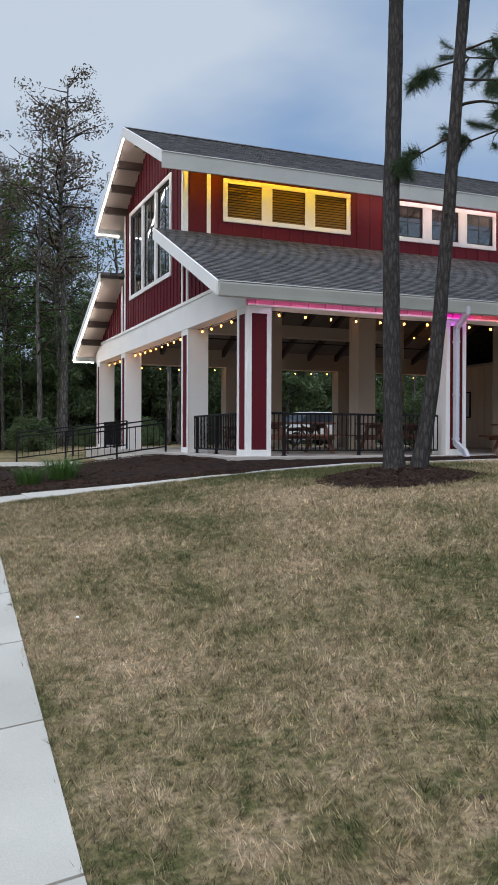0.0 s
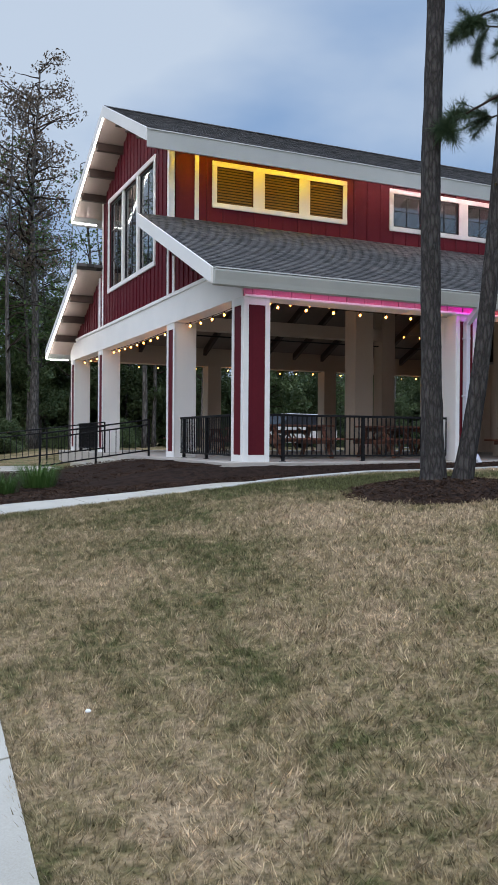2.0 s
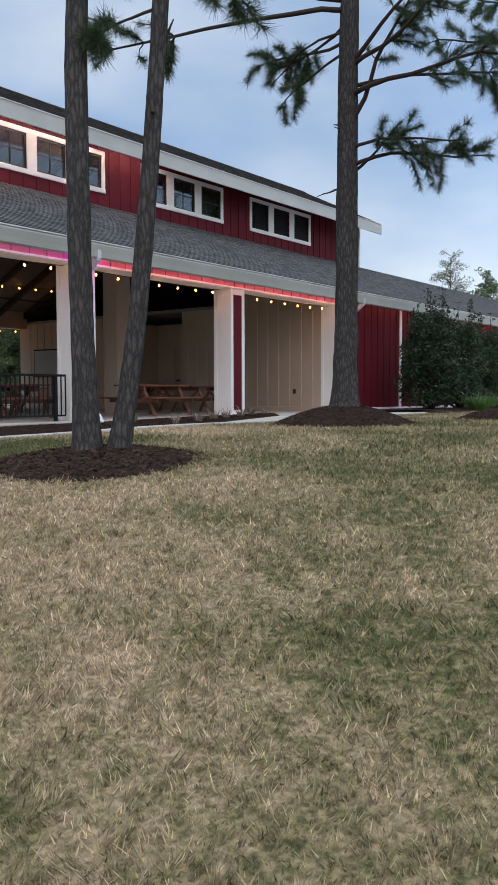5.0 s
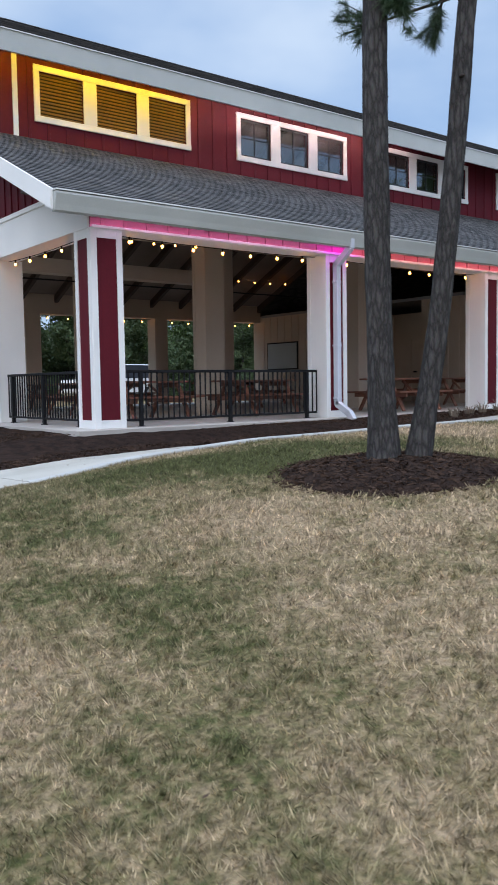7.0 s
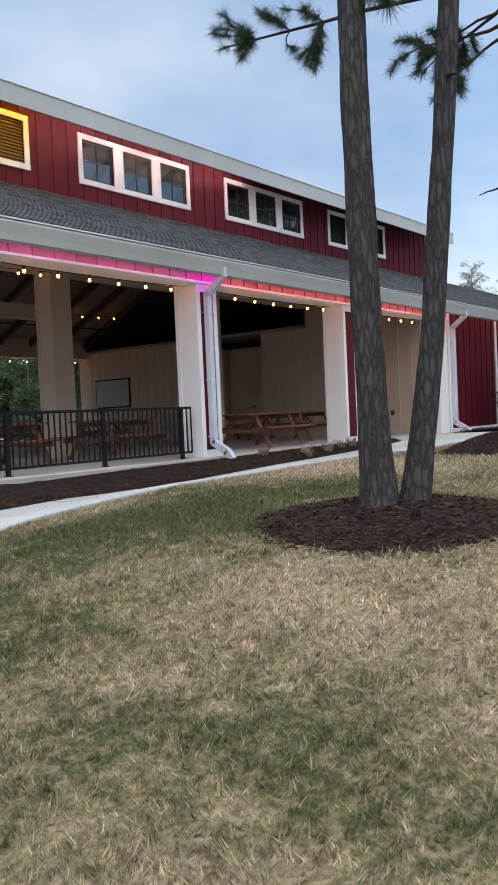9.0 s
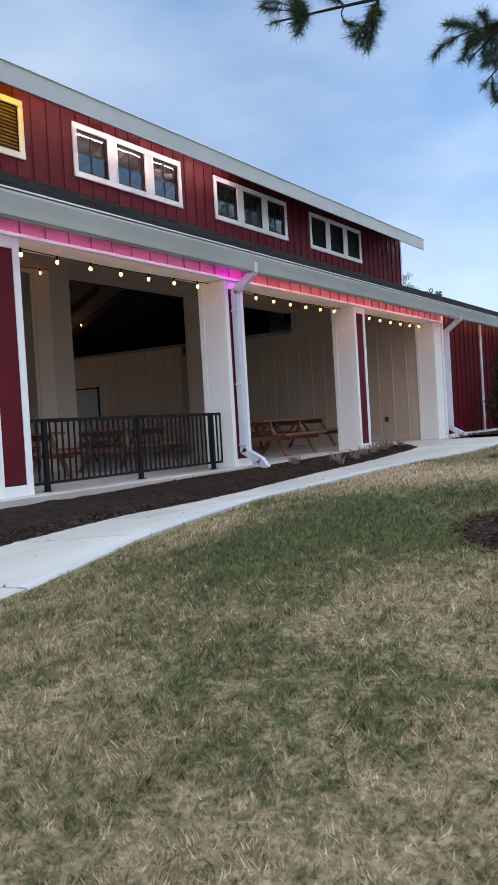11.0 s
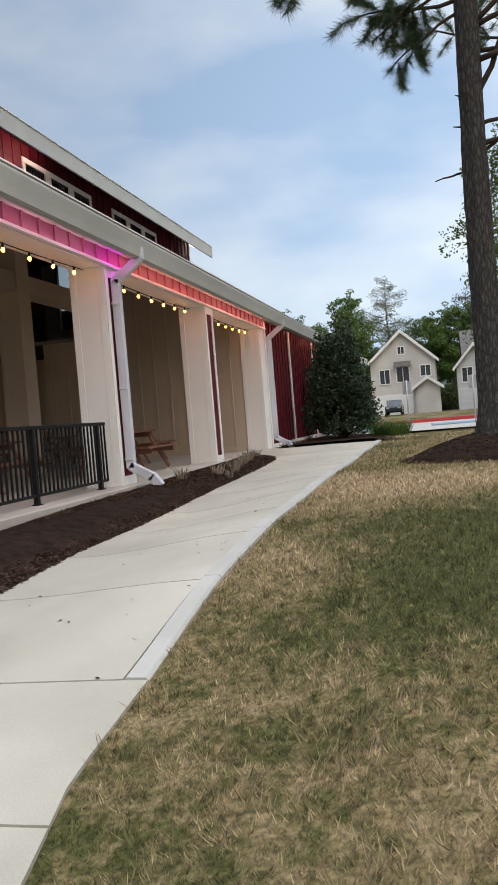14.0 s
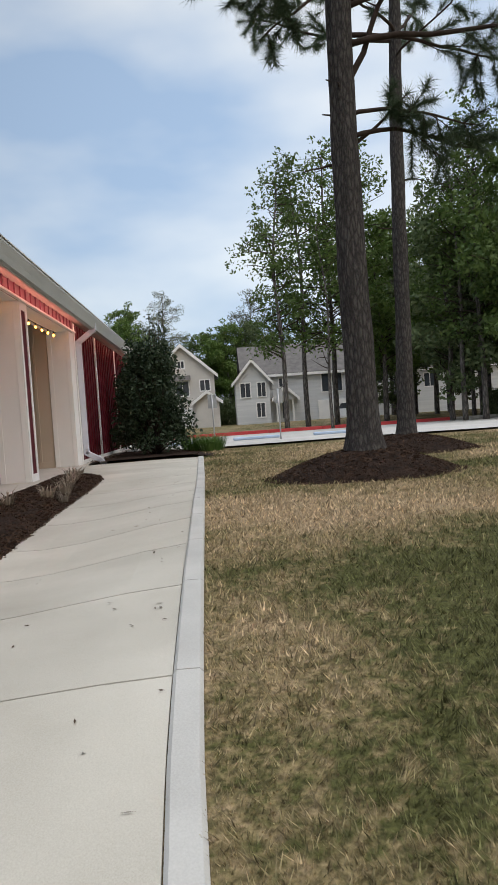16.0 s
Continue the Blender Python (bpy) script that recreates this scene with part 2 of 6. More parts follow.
def make_bark(name, dark, light, sx=24.0, sz=9.0):
    m, n, l, b = nodes_of(name)
    co = n.new("ShaderNodeTexCoord")
    mp = n.new("ShaderNodeMapping")
    mp.inputs["Scale"].default_value = (sx, sx, sz)
    l.new(co.outputs["Object"], mp.inputs["Vector"])
    vor = n.new("ShaderNodeTexVoronoi")
    vor.feature = "DISTANCE_TO_EDGE"
    vor.inputs["Scale"].default_value = 1.0
    noi = n.new("ShaderNodeTexNoise")
    noi.inputs["Scale"].default_value, noi.inputs["Detail"].default_value = 1.6, 6.0
    l.new(mp.outputs["Vector"], noi.inputs["Vector"])
    mixv = n.new("ShaderNodeMix")
    mixv.data_type = "RGBA"
    mixv.inputs[0].default_value = 0.62
    l.new(mp.outputs["Vector"], mixv.inputs[6])
    l.new(noi.outputs["Color"], mixv.inputs[7])
    l.new(mixv.outputs[2], vor.inputs["Vector"])
    ramp = n.new("ShaderNodeValToRGB")
    ramp.color_ramp.elements[0].position, ramp.color_ramp.elements[1].position = 0.0, 0.30
    ramp.color_ramp.elements[0].color, ramp.color_ramp.elements[1].color = rgba(dark), rgba(light)
    l.new(vor.outputs["Distance"], ramp.inputs["Fac"])
    mul = n.new("ShaderNodeMix")
    mul.data_type, mul.blend_type = "RGBA", "MULTIPLY"
    mul.inputs[0].default_value = 0.7
    l.new(ramp.outputs["Color"], mul.inputs[6])
    l.new(noi.outputs["Color"], mul.inputs[7])
    hs = n.new("ShaderNodeHueSaturation")
    hs.inputs["Saturation"].default_value, hs.inputs["Value"].default_value = 0.5, 1.7
    l.new(mul.outputs[2], hs.inputs["Color"])
    l.new(hs.outputs["Color"], b.inputs["Base Color"])
    bp = n.new("ShaderNodeBump")
    bp.inputs["Strength"].default_value, bp.inputs["Distance"].default_value = 0.8, 0.015
    l.new(vor.outputs["Distance"], bp.inputs["Height"])
    l.new(bp.outputs["Normal"], b.inputs["Normal"])
    b.inputs["Roughness"].default_value = 0.92
    b.inputs["Specular IOR Level"].default_value = 0.15
    return m


def make_shingle():
    m, n, l, b = nodes_of("asphalt_shingle")
    co = n.new("ShaderNodeTexCoord")
    br = n.new("ShaderNodeTexBrick")
    br.inputs["Scale"].default_value = 1.0
    br.inputs["Brick Width"].default_value, br.inputs["Row Height"].default_value = 0.21, 0.131
    br.inputs["Mortar Size"].default_value = 0.004
    br.inputs["Color1"].default_value, br.inputs["Color2"].default_value = (0.030, 0.029, 0.030, 1), (0.105, 0.098, 0.095, 1)
    br.inputs["Mortar"].default_value = (0.012, 0.012, 0.013, 1)
    br.inputs["Bias"].default_value = -0.1
    l.new(co.outputs["Object"], br.inputs["Vector"])
    noi = n.new("ShaderNodeTexNoise")
    noi.inputs["Scale"].default_value, noi.inputs["Detail"].default_value = 140.0, 3.0
    l.new(co.outputs["Object"], noi.inputs["Vector"])
    big = n.new("ShaderNodeTexNoise")
    big.inputs["Scale"].default_value, big.inputs["Detail"].default_value = 1.3, 5.0
    l.new(co.outputs["Object"], big.inputs["Vector"])
    r1 = n.new("ShaderNodeMapRange")
    r1.inputs["To Min"].default_value, r1.inputs["To Max"].default_value = 0.72, 1.3
    l.new(big.outputs["Fac"], r1.inputs["Value"])
    hs = n.new("ShaderNodeHueSaturation")
    l.new(r1.outputs["Result"], hs.inputs["Value"])
    l.new(br.outputs["Color"], hs.inputs["Color"])
    l.new(hs.outputs["Color"], b.inputs["Base Color"])
    bp = n.new("ShaderNodeBump")
    bp.inputs["Strength"].default_value, bp.inputs["Distance"].default_value = 0.5, 0.004
    l.new(noi.outputs["Fac"], bp.inputs["Height"])
    l.new(bp.outputs["Normal"], b.inputs["Normal"])
    b.inputs["Roughness"].default_value = 0.9
    return m


def make_glass(name, tint, rough=0.02):
    m, n, l, b = nodes_of(name)
    b.inputs["Base Color"].default_value = rgba(tint)
    b.inputs["Roughness"].default_value = rough
    b.inputs["Transmission Weight"].default_value = 1.0
    b.inputs["IOR"].default_value = 1.85
    return m


M = {
    "red": surface("barn_red_paint", (0.080, 0.0045, 0.011), (0.118, 0.0075, 0.016), 1.4, 0.55, 0.12, 60, stretch=(1, 1, 0.35), vary=0.05, spec=0.22),
    # barn red lightened towards pink: some of the strip's wash sits in the colour
    "frieze": surface("frieze_red_pink_wash", (0.20, 0.042, 0.075), (0.25, 0.055, 0.092), 1.4, 0.4, 0.1, 60, vary=0.05),
    "white": surface("white_trim_paint", (0.77, 0.77, 0.765), (0.85, 0.845, 0.835), 1.1, 0.5, 0.08, 70, vary=0.03),
    "fascia": surface("grey_fascia_paint", (0.40, 0.415, 0.40), (0.50, 0.51, 0.49), 0.9, 0.5, 0.06, 60),
    "beige": surface("beige_wall_paint", (0.44, 0.36, 0.28), (0.53, 0.44, 0.355), 0.8, 0.6, 0.1, 60, vary=0.04),
    "soffit": surface("taupe_soffit_boards", (0.36, 0.29, 0.25), (0.46, 0.38, 0.33), 1.0, 0.65, 0.1, 60),
    "brown": surface("dark_stained_timber", (0.028, 0.016, 0.012), (0.06, 0.034, 0.024), 2.0, 0.55, 0.25, 50, stretch=(1, 4, 4), vary=0.12),
    "ceil": surface("stained_ceiling_boards", (0.15, 0.115, 0.095), (0.23, 0.18, 0.15), 1.2, 0.6, 0.15, 50),
    "concrete": surface("broom_finished_concrete", (0.33, 0.31, 0.265), (0.475, 0.452, 0.40), 0.9, 0.85, 0.3, 150, vary=0.05, dist=0.004),
    "kerb": surface("trowelled_kerb_concrete", (0.33, 0.325, 0.31), (0.46, 0.455, 0.435), 1.5, 0.8, 0.25, 120, vary=0.04, dist=0.004),
    "slab": surface("pavilion_slab_concrete", (0.36, 0.33, 0.30), (0.50, 0.46, 0.42), 0.7, 0.7, 0.2, 120, dist=0.004),
    "asphalt": surface("pale_road_concrete", (0.34, 0.33, 0.31), (0.46, 0.45, 0.43), 0.4, 0.85, 0.2, 60),
    "black": surface("black_powder_coat", (0.005, 0.005, 0.006), (0.010, 0.010, 0.012), 3.0, 0.5, 0.05, 120, spec=0.2),
    "wood": surface("red_brown_table_stain", (0.10, 0.034, 0.018), (0.21, 0.085, 0.048), 2.5, 0.45, 0.3, 40, stretch=(1, 9, 9), vary=0.2),
    "mulch": surface("dark_bark_mulch", (0.010, 0.007, 0.006), (0.046, 0.028, 0.021), 9.0, 0.95, 1.0, 45, spec=0.1, dist=0.04),
    "chips": surface("mulch_chips", (0.028, 0.017, 0.012), (0.088, 0.054, 0.038), 5.0, 0.9, 0.4, 60, spec=0.15),
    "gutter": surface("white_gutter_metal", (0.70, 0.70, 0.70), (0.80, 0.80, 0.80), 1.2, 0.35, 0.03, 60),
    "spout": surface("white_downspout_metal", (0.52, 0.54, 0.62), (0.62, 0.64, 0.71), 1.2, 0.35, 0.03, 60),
    "binpaint": surface("navy_powder_coat", (0.012, 0.018, 0.034), (0.020, 0.028, 0.050), 4.0, 0.3, 0.05, 160),
    "louver": surface("bronze_louver_paint", (0.13, 0.075, 0.02), (0.20, 0.12, 0.035), 2.0, 0.45, 0.08, 60),
    "sash": surface("dark_window_sash", (0.010, 0.011, 0.014), (0.022, 0.023, 0.027), 2.0, 0.4, 0.05, 60),
    "dark": surface("dark_upper_interior", (0.19, 0.20, 0.21), (0.26, 0.27, 0.28), 1.0, 0.7, 0.1, 60),
    "redkerb": surface("red_painted_kerb", (0.38, 0.022, 0.028), (0.50, 0.045, 0.045), 1.5, 0.6, 0.2, 60),
    "stone": surface("pale_house_stucco", (0.52, 0.50, 0.47), (0.66, 0.63, 0.60), 0.6, 0.8, 0.2, 40),
    "stone2": surface("grey_house_siding", (0.52, 0.54, 0.56), (0.66, 0.67, 0.68), 0.6, 0.8, 0.2, 40, stretch=(0.3, 0.3, 6)),
    "houseroof": surface("grey_house_roof", (0.085, 0.08, 0.078), (0.15, 0.14, 0.135), 1.6, 0.9, 0.3, 30),
    "housewin": surface("dark_house_window", (0.03, 0.035, 0.045), (0.06, 0.07, 0.085), 1.0, 0.1, 0.0, 30),
    "carwhite": surface("white_car_paint", (0.72, 0.72, 0.73), (0.80, 0.80, 0.81), 1.0, 0.15, 0.0, 30),
    "cardark": surface("charcoal_car_paint", (0.015, 0.017, 0.02), (0.03, 0.033, 0.038), 1.0, 0.15, 0.0, 30),
    "tyre": surface("tyre_rubber", (0.012, 0.012, 0.012), (0.022, 0.022, 0.022), 4.0, 0.85, 0.2, 60),
    "steel": surface("galvanised_steel", (0.33, 0.34, 0.35), (0.46, 0.47, 0.48), 4.0, 0.4, 0.05, 80, metal=0.8),
    "taillight": surface("red_lamp_lens", (0.4, 0.01, 0.01), (0.5, 0.02, 0.02), 2.0, 0.2, 0.0, 30),
    "bluepaint": surface("blue_parking_paint", (0.30, 0.40, 0.55), (0.38, 0.48, 0.62), 2.0, 0.7, 0.1, 40),
    "screen": surface("pale_grey_screen", (0.32, 0.35, 0.36), (0.40, 0.43, 0.44), 1.0, 0.25, 0.0, 30),
    "bark": make_bark("pine_bark", (0.026, 0.022, 0.021), (0.070, 0.060, 0.057), 58.0, 15.0),
    "bark2": make_bark("woodland_bark", (0.045, 0.038, 0.033), (0.150, 0.128, 0.110), 24.0, 6.0),
    "twig": surface("dark_twig_bark", (0.025, 0.018, 0.015), (0.055, 0.040, 0.033), 8.0, 0.9, 0.4, 60, spec=0.2),
    "needle": leafy("pine_needles", (0.028, 0.056, 0.028), (0.070, 0.105, 0.052), 0.2),
    "farneedle": leafy("woodland_pine_needles", (0.065, 0.080, 0.045), (0.140, 0.145, 0.080), 0.15),
    "rustneedle": leafy("rusty_pine_needles", (0.075, 0.062, 0.045), (0.145, 0.105, 0.072), 0.15),
    "leaf": leafy("spring_leaves", (0.040, 0.085, 0.016), (0.110, 0.170, 0.042), 0.3),
    "leafdark": leafy("shaded_leaves", (0.045, 0.078, 0.030), (0.115, 0.150, 0.066), 0.25),
    "bush": leafy("evergreen_leaves", (0.014, 0.034, 0.016), (0.048, 0.078, 0.038), 0.15),
    "tuftgreen": leafy("fresh_grass_blades", (0.04, 0.095, 0.018), (0.10, 0.17, 0.045), 0.3),
    "tuftdry": leafy("dry_grass_blades", (0.20, 0.16, 0.12), (0.36, 0.30, 0.24), 0.2),
    "soil": make_soil(),
    "blade": make_blades(),
    "shingle": make_shingle(),
    "glass": make_glass("window_glass", (0.40, 0.46, 0.49)),
    "bulb": glow("warm_bulb_glow", (1.0, 0.31, 0.045), 13.0),
    "led_white": glow("white_led", (1.0, 0.93, 0.88), 15.0),
    "led_cool": glow("pinkish_white_led", (1.0, 0.70, 0.66), 52.0),
    "led_yellow": glow("yellow_led", (1.0, 0.56, 0.0), 50.0),
    "led_pink": glow("pink_led", (1.0, 0.58, 0.95), 6.5),
    "led_magenta": glow("magenta_led", (0.80, 0.02, 1.0), 17.0),
    "led_salmon": glow("salmon_led", (1.0, 0.44, 0.38), 9.0),
    "lampglow": glow("porch_lamp_glow", (1.0, 0.75, 0.35), 4.0),
}


# ---- geometry helpers ----
class Geo:
    """Vertices and faces gathered for one mesh."""

    def __init__(self):
        self.v, self.f = [], []

    def add(self, vs, fs):
        o = len(self.v)
        self.v.extend(vs)
        self.f.extend([tuple(i + o for i in f) for f in fs])
        return self

    def box(self, x0, x1, y0, y1, z0, z1):
        vs = [(x, y, z) for z in (z0, z1) for y in (y0, y1) for x in (x0, x1)]
        return self.add(vs, [(0, 2, 3, 1), (4, 5, 7, 6), (0, 1, 5, 4), (2, 6, 7, 3), (0, 4, 6, 2), (1, 3, 7, 5)])

    def cbox(self, x0, x1, y0, y1, z0, z1, b=0.01, m=None):
        """A box with its edges and corners cut by b."""
        c, h = Vector(((x0 + x1) / 2, (y0 + y1) / 2, (z0 + z1) / 2)), Vector((abs(x1 - x0) / 2, abs(y1 - y0) / 2, abs(z1 - z0) / 2))
        b = min(b, h.x * 0.6, h.y * 0.6, h.z * 0.6)
        vs, idx = [], {}
        for sx in (-1, 1):
            for sy in (-1, 1):
                for sz in (-1, 1):
                    for k in range(3):
                        p = [sx * (h.x - (b if k != 0 else 0)), sy * (h.y - (b if k != 1 else 0)), sz * (h.z - (b if k != 2 else 0))]
                        idx[sx, sy, sz, k] = len(vs)
                        vs.append(Vector(p))
        fs = []
        for k in range(3):
            i, j = [a for a in range(3) if a != k]
            for s in (-1, 1):
                q = []
                for a, d in ((-1, -1), (1, -1), (1, 1), (-1, 1)):
                    sg = [0, 0, 0]
                    sg[k], sg[i], sg[j] = s, a, d
                    q.append(idx[(*sg, k)])
                fs.append(q)
            for a in (-1, 1):
                for d in (-1, 1):
                    sg = [0, 0, 0]
                    sg[i], sg[j] = a, d
                    lo, hi = list(sg), list(sg)
                    lo[k], hi[k] = -1, 1
                    fs.append([idx[(*lo, i)], idx[(*hi, i)], idx[(*hi, j)], idx[(*lo, j)]])
        for sx in (-1, 1):
            for sy in (-1, 1):
                for sz in (-1, 1):
                    fs.append([idx[sx, sy, sz, k] for k in range(3)])
        out = []
        for f in fs:
            p = [vs[i] for i in f]
            nrm = (p[1] - p[0]).cross(p[2] - p[0])
            out.append(f if nrm.dot(sum(p, Vector())) > 0 else f[::-1])
        pts = [tuple(m @ (v + c)) if m else tuple(v + c) for v in vs]
        return self.add(pts, out)

    def beam(self, a, b, w, h, bev=0.006, up=(0, 0, 1)):
        """A squared bar from a to b, w wide and h high."""
        a, b = Vector(a), Vector(b)
        d = b - a
        x = d.normalized()
        u = Vector(up)
        y = u.cross(x)
        if y.length < 1e-4:
            y = Vector((0, 1, 0)).cross(x) if abs(x.y) < 0.9 else Vector((1, 0, 0)).cross(x)
        y.normalize()
        z = x.cross(y)
        m = Matrix.Translation(a) @ Matrix((x, y, z)).transposed().to_4x4()
        return self.cbox(0, d.length, -w / 2, w / 2, -h / 2, h / 2, bev, m)

    def tube(self, pts, radii, seg=8, cap=True):
        pts = [Vector(p) for p in pts]
        n = len(pts)
        vs, fs = [], []
        ref = Vector((0.31, 0.77, 0.55))
        for i, p in enumerate(pts):
            t = (pts[min(i + 1, n - 1)] - pts[max(i - 1, 0)]).normalized()
            s = t.cross(ref)
            if s.length < 0.05:
                s = t.cross(Vector((1, 0, 0)))
            s.normalize()
            u = t.cross(s)
            r = radii[i] if hasattr(radii, "__len__") else radii
            for k in range(seg):
                a = 2 * math.pi * k / seg
                vs.append(tuple(p + s * (math.cos(a) * r) + u * (math.sin(a) * r)))
        for i in range(n - 1):
            for k in range(seg):
                k2 = (k + 1) % seg
                fs.append((i * seg + k, i * seg + k2, (i + 1) * seg + k2, (i + 1) * seg + k))
        if cap:
            fs.append(tuple(range(seg))[::-1])
            fs.append(tuple((n - 1) * seg + k for k in range(seg)))
        return self.add(vs, fs)

    def prism(self, outline, axis, a, b):
        """A flat outline (in the two other axes, in order) drawn out along an axis from a to b."""
        n = len(outline)
        vs = []
        for t in (a, b):
            for p, q in outline:
                vs.append((t, p, q) if axis == "x" else (p, t, q) if axis == "y" else (p, q, t))
        fs = [tuple(range(n))[::-1], tuple(range(n, 2 * n))]
        for i in range(n):
            j = (i + 1) % n
            fs.append((i, j, n + j, n + i))
        return self.add(vs, fs)

    def mesh(self, name, mat, smooth=False):
        me = bpy.data.meshes.new(name)
        me.from_pydata(self.v, [], self.f)
        if mat is not None:
            me.materials.append(mat)
        if smooth:
            me.polygons.foreach_set("use_smooth", [True] * len(me.polygons))
        me.update()
        return me


def part(name, geo, mat, parent=None, label="", smooth=False):
    ob = new(name, geo.mesh(name, M[mat], smooth) if isinstance(geo, Geo) else geo)
    ob.parent = parent
    return tagged(ob, label)


def thing(name, label, category, group="", kind="", at=None):
    ob = new(name)
    ob.empty_display_size = 0.2
    if at is not None:
        ob.matrix_basis = at if isinstance(at, Matrix) else Matrix.Translation(at)
    return tagged(ob, label, category, group, kind)


def solid(name, geo, mat, label, category, group="", kind="", smooth=False):
    return tagged(part(name, geo, mat, None, "", smooth), label, category, group, kind)


def piece(name, mesh, parent, loc, rot=(0, 0, 0)):
    ob = new(name, mesh)
    ob.parent = parent
    ob.location, ob.rotation_euler = loc, rot
    return ob


def quads(name, pts, mat, label="", parent=None, per=4):
    """Very many loose triangles or quads as one mesh, from an array of points."""
    pts = np.asarray(pts, dtype=np.float32).reshape(-1, 3)
    nf = len(pts) // per
    me = bpy.data.meshes.new(name)
    me.vertices.add(len(pts))
    me.vertices.foreach_set("co", pts.ravel())
    me.loops.add(len(pts))
    me.loops.foreach_set("vertex_index", np.arange(len(pts), dtype=np.int32))
    me.polygons.add(nf)
    me.polygons.foreach_set("loop_start", np.arange(0, nf * per, per, dtype=np.int32))
    me.polygons.foreach_set("loop_total", np.full(nf, per, dtype=np.int32))
    me.materials.append(M[mat])
    me.update(calc_edges=True)
    ob = new(name, me)
    ob.parent = parent
    return tagged(ob, label)


# ---- ground ----
def step(a, b, v):
    t = np.clip((v - a) / (b - a), 0, 1)
    return t * t * (3 - 2 * t)


def walk_z(x):
    """Height of the path in front of the pavilion."""
    return np.interp(x, [-4, 0, 2, 3.4, 4.6, 6.5, 9, 16, 22, 30], [0.02, 0.12, 0.25, 0.38, 0.53, 0.65, 0.70, 0.725, 0.73, 0.7])


def lawn_z(x, y):
    x, y = np.asarray(x, float), np.asarray(y, float)
    g = 0.075 + 0.043 * (np.clip(y, -30, 14) - 4.2) + 0.105 * (np.clip(x, -6, 40) - 1.03)
    g = 0.74 - np.log1p(np.exp((0.74 - g) * 9)) / 9
    near = step(10.0, 12.0, y)
    g = g * (1 - near) + (walk_z(x) - 0.0) * near
    g = g + 0.012 * np.sin(x * 1.3 + 0.4) * np.sin(y * 1.1)
    dip = np.interp(x, [2, 3.5, 5, 7, 9, 12, 15, 16], [0, 0.03, 0.12, 0.19, 0.21, 0.12, 0.02, 0])
    g = g - dip * (step(11.95, 13.6, y) - 0.8 * step(13.75, 14.8, y))
    side = step(13.5, 19.0, y) * step(6.5, 4.0, x)
    g = g * (1 - side) + 0.36 * side
    far = step(24, 60, np.maximum(x, 0))
    g = g * (1 - far) + 0.25 * far
    out = step(40, 90, np.hypot(x - 10, y - 10))
    return g * (1 - out) + 0.25 * out


def gz(x, y):
    return float(lawn_z(x, y))

# ---- plan of the pavilion ----
SLAB, BEAM = 0.75, 3.82
XG, YF, YB, RIDGE = 5.66, 15.0, 29.64, 22.3
WALL_F, WALL_B = 19.29, 25.31
BAY, COLW = 4.87, 0.54
COLX = [XG + BAY * i for i in range(4)]
PITCH, UP_PITCH = 0.455, 0.489
EAVE_Y, EAVE_Z = 14.6, 4.2
UP_Y, UP_Z = 18.54, 8.0
RAKE_X, UP_END, LOW_END = 4.87, 29.4, 44.0
UP_WALL = 29.0
CLER = [(6.72, 10.43, "louver"), (11.73, 15.33, "window"), (16.70, 20.36, "window"), (21.75, 25.40, "shutter")]
WIN_Z0, WIN_Z1 = 6.67, 7.78


def lawn_edge_x(y):
    return np.interp(y, [-20, 1.6, 6.8, 9.5, 10.4, 11.0, 11.4, 11.7], [-0.8, -0.24, 0.02, 0.16, 0.28, 0.5, 0.85, 1.4])


def lawn_edge_y(x):
    return np.interp(x, [0.28, 0.5, 0.85, 1.4, 2.4, 4, 6.5, 9.5, 14, 20, 24], [10.4, 11.0, 11.4, 11.70, 11.91, 11.96, 11.98, 12.01, 12.06, 12.16, 12.25])


def bed_edge_y(x):
    return np.interp(x, [-3, 0.6, 2, 3.5, 5, 7, 9, 12, 15, 15.9, 16.4], [12.8, 13.1, 13.32, 13.52, 13.65, 13.78, 13.83, 13.82, 13.76, 13.95, 14.35])


# ---- ground sheet ----
def ground_sheet():
    xs = np.unique(np.concatenate([np.linspace(-1500, -60, 14), np.linspace(-60, -8, 14), np.arange(-8, 26, 0.3), np.linspace(26, 140, 60), np.linspace(160, 1500, 14)]))
    ys = np.unique(np.concatenate([np.linspace(-1500, -60, 14), np.linspace(-60, -8, 18), np.arange(-8, 22, 0.3), np.linspace(22, 90, 40), np.linspace(100, 1500, 14)]))
    X, Y = np.meshgrid(xs, ys)
    Z = lawn_z(X, Y)
    under = ((X > 5.0) & (X < 45) & (Y > 15.1) & (Y < 29.5)) | ((X > 0.9) & (X < 20.5) & (Y > 12.25) & (Y < 15.2)) | ((X < -0.55) & (X > -1.5) & (Y < 12.5) & (Y > -8))
    Z = np.where(under, Z - 0.12, Z)
    hill = 0.5 * step(62, 85, X) * step(60, -30, np.abs(Y) - 20)
    Z = Z + hill
    w = len(xs)
    g = Geo()
    g.v = [tuple(p) for p in np.stack([X.ravel(), Y.ravel(), Z.ravel()], 1).tolist()]
    g.f = [(j * w + i, j * w + i + 1, (j + 1) * w + i + 1, (j + 1) * w + i) for j in range(len(ys) - 1) for i in range(w - 1)]
    return solid("ground", g, "soil", "gently sloping dormant lawn, straw and green patches", "lawn", kind="structure", smooth=True)


ground = ground_sheet()


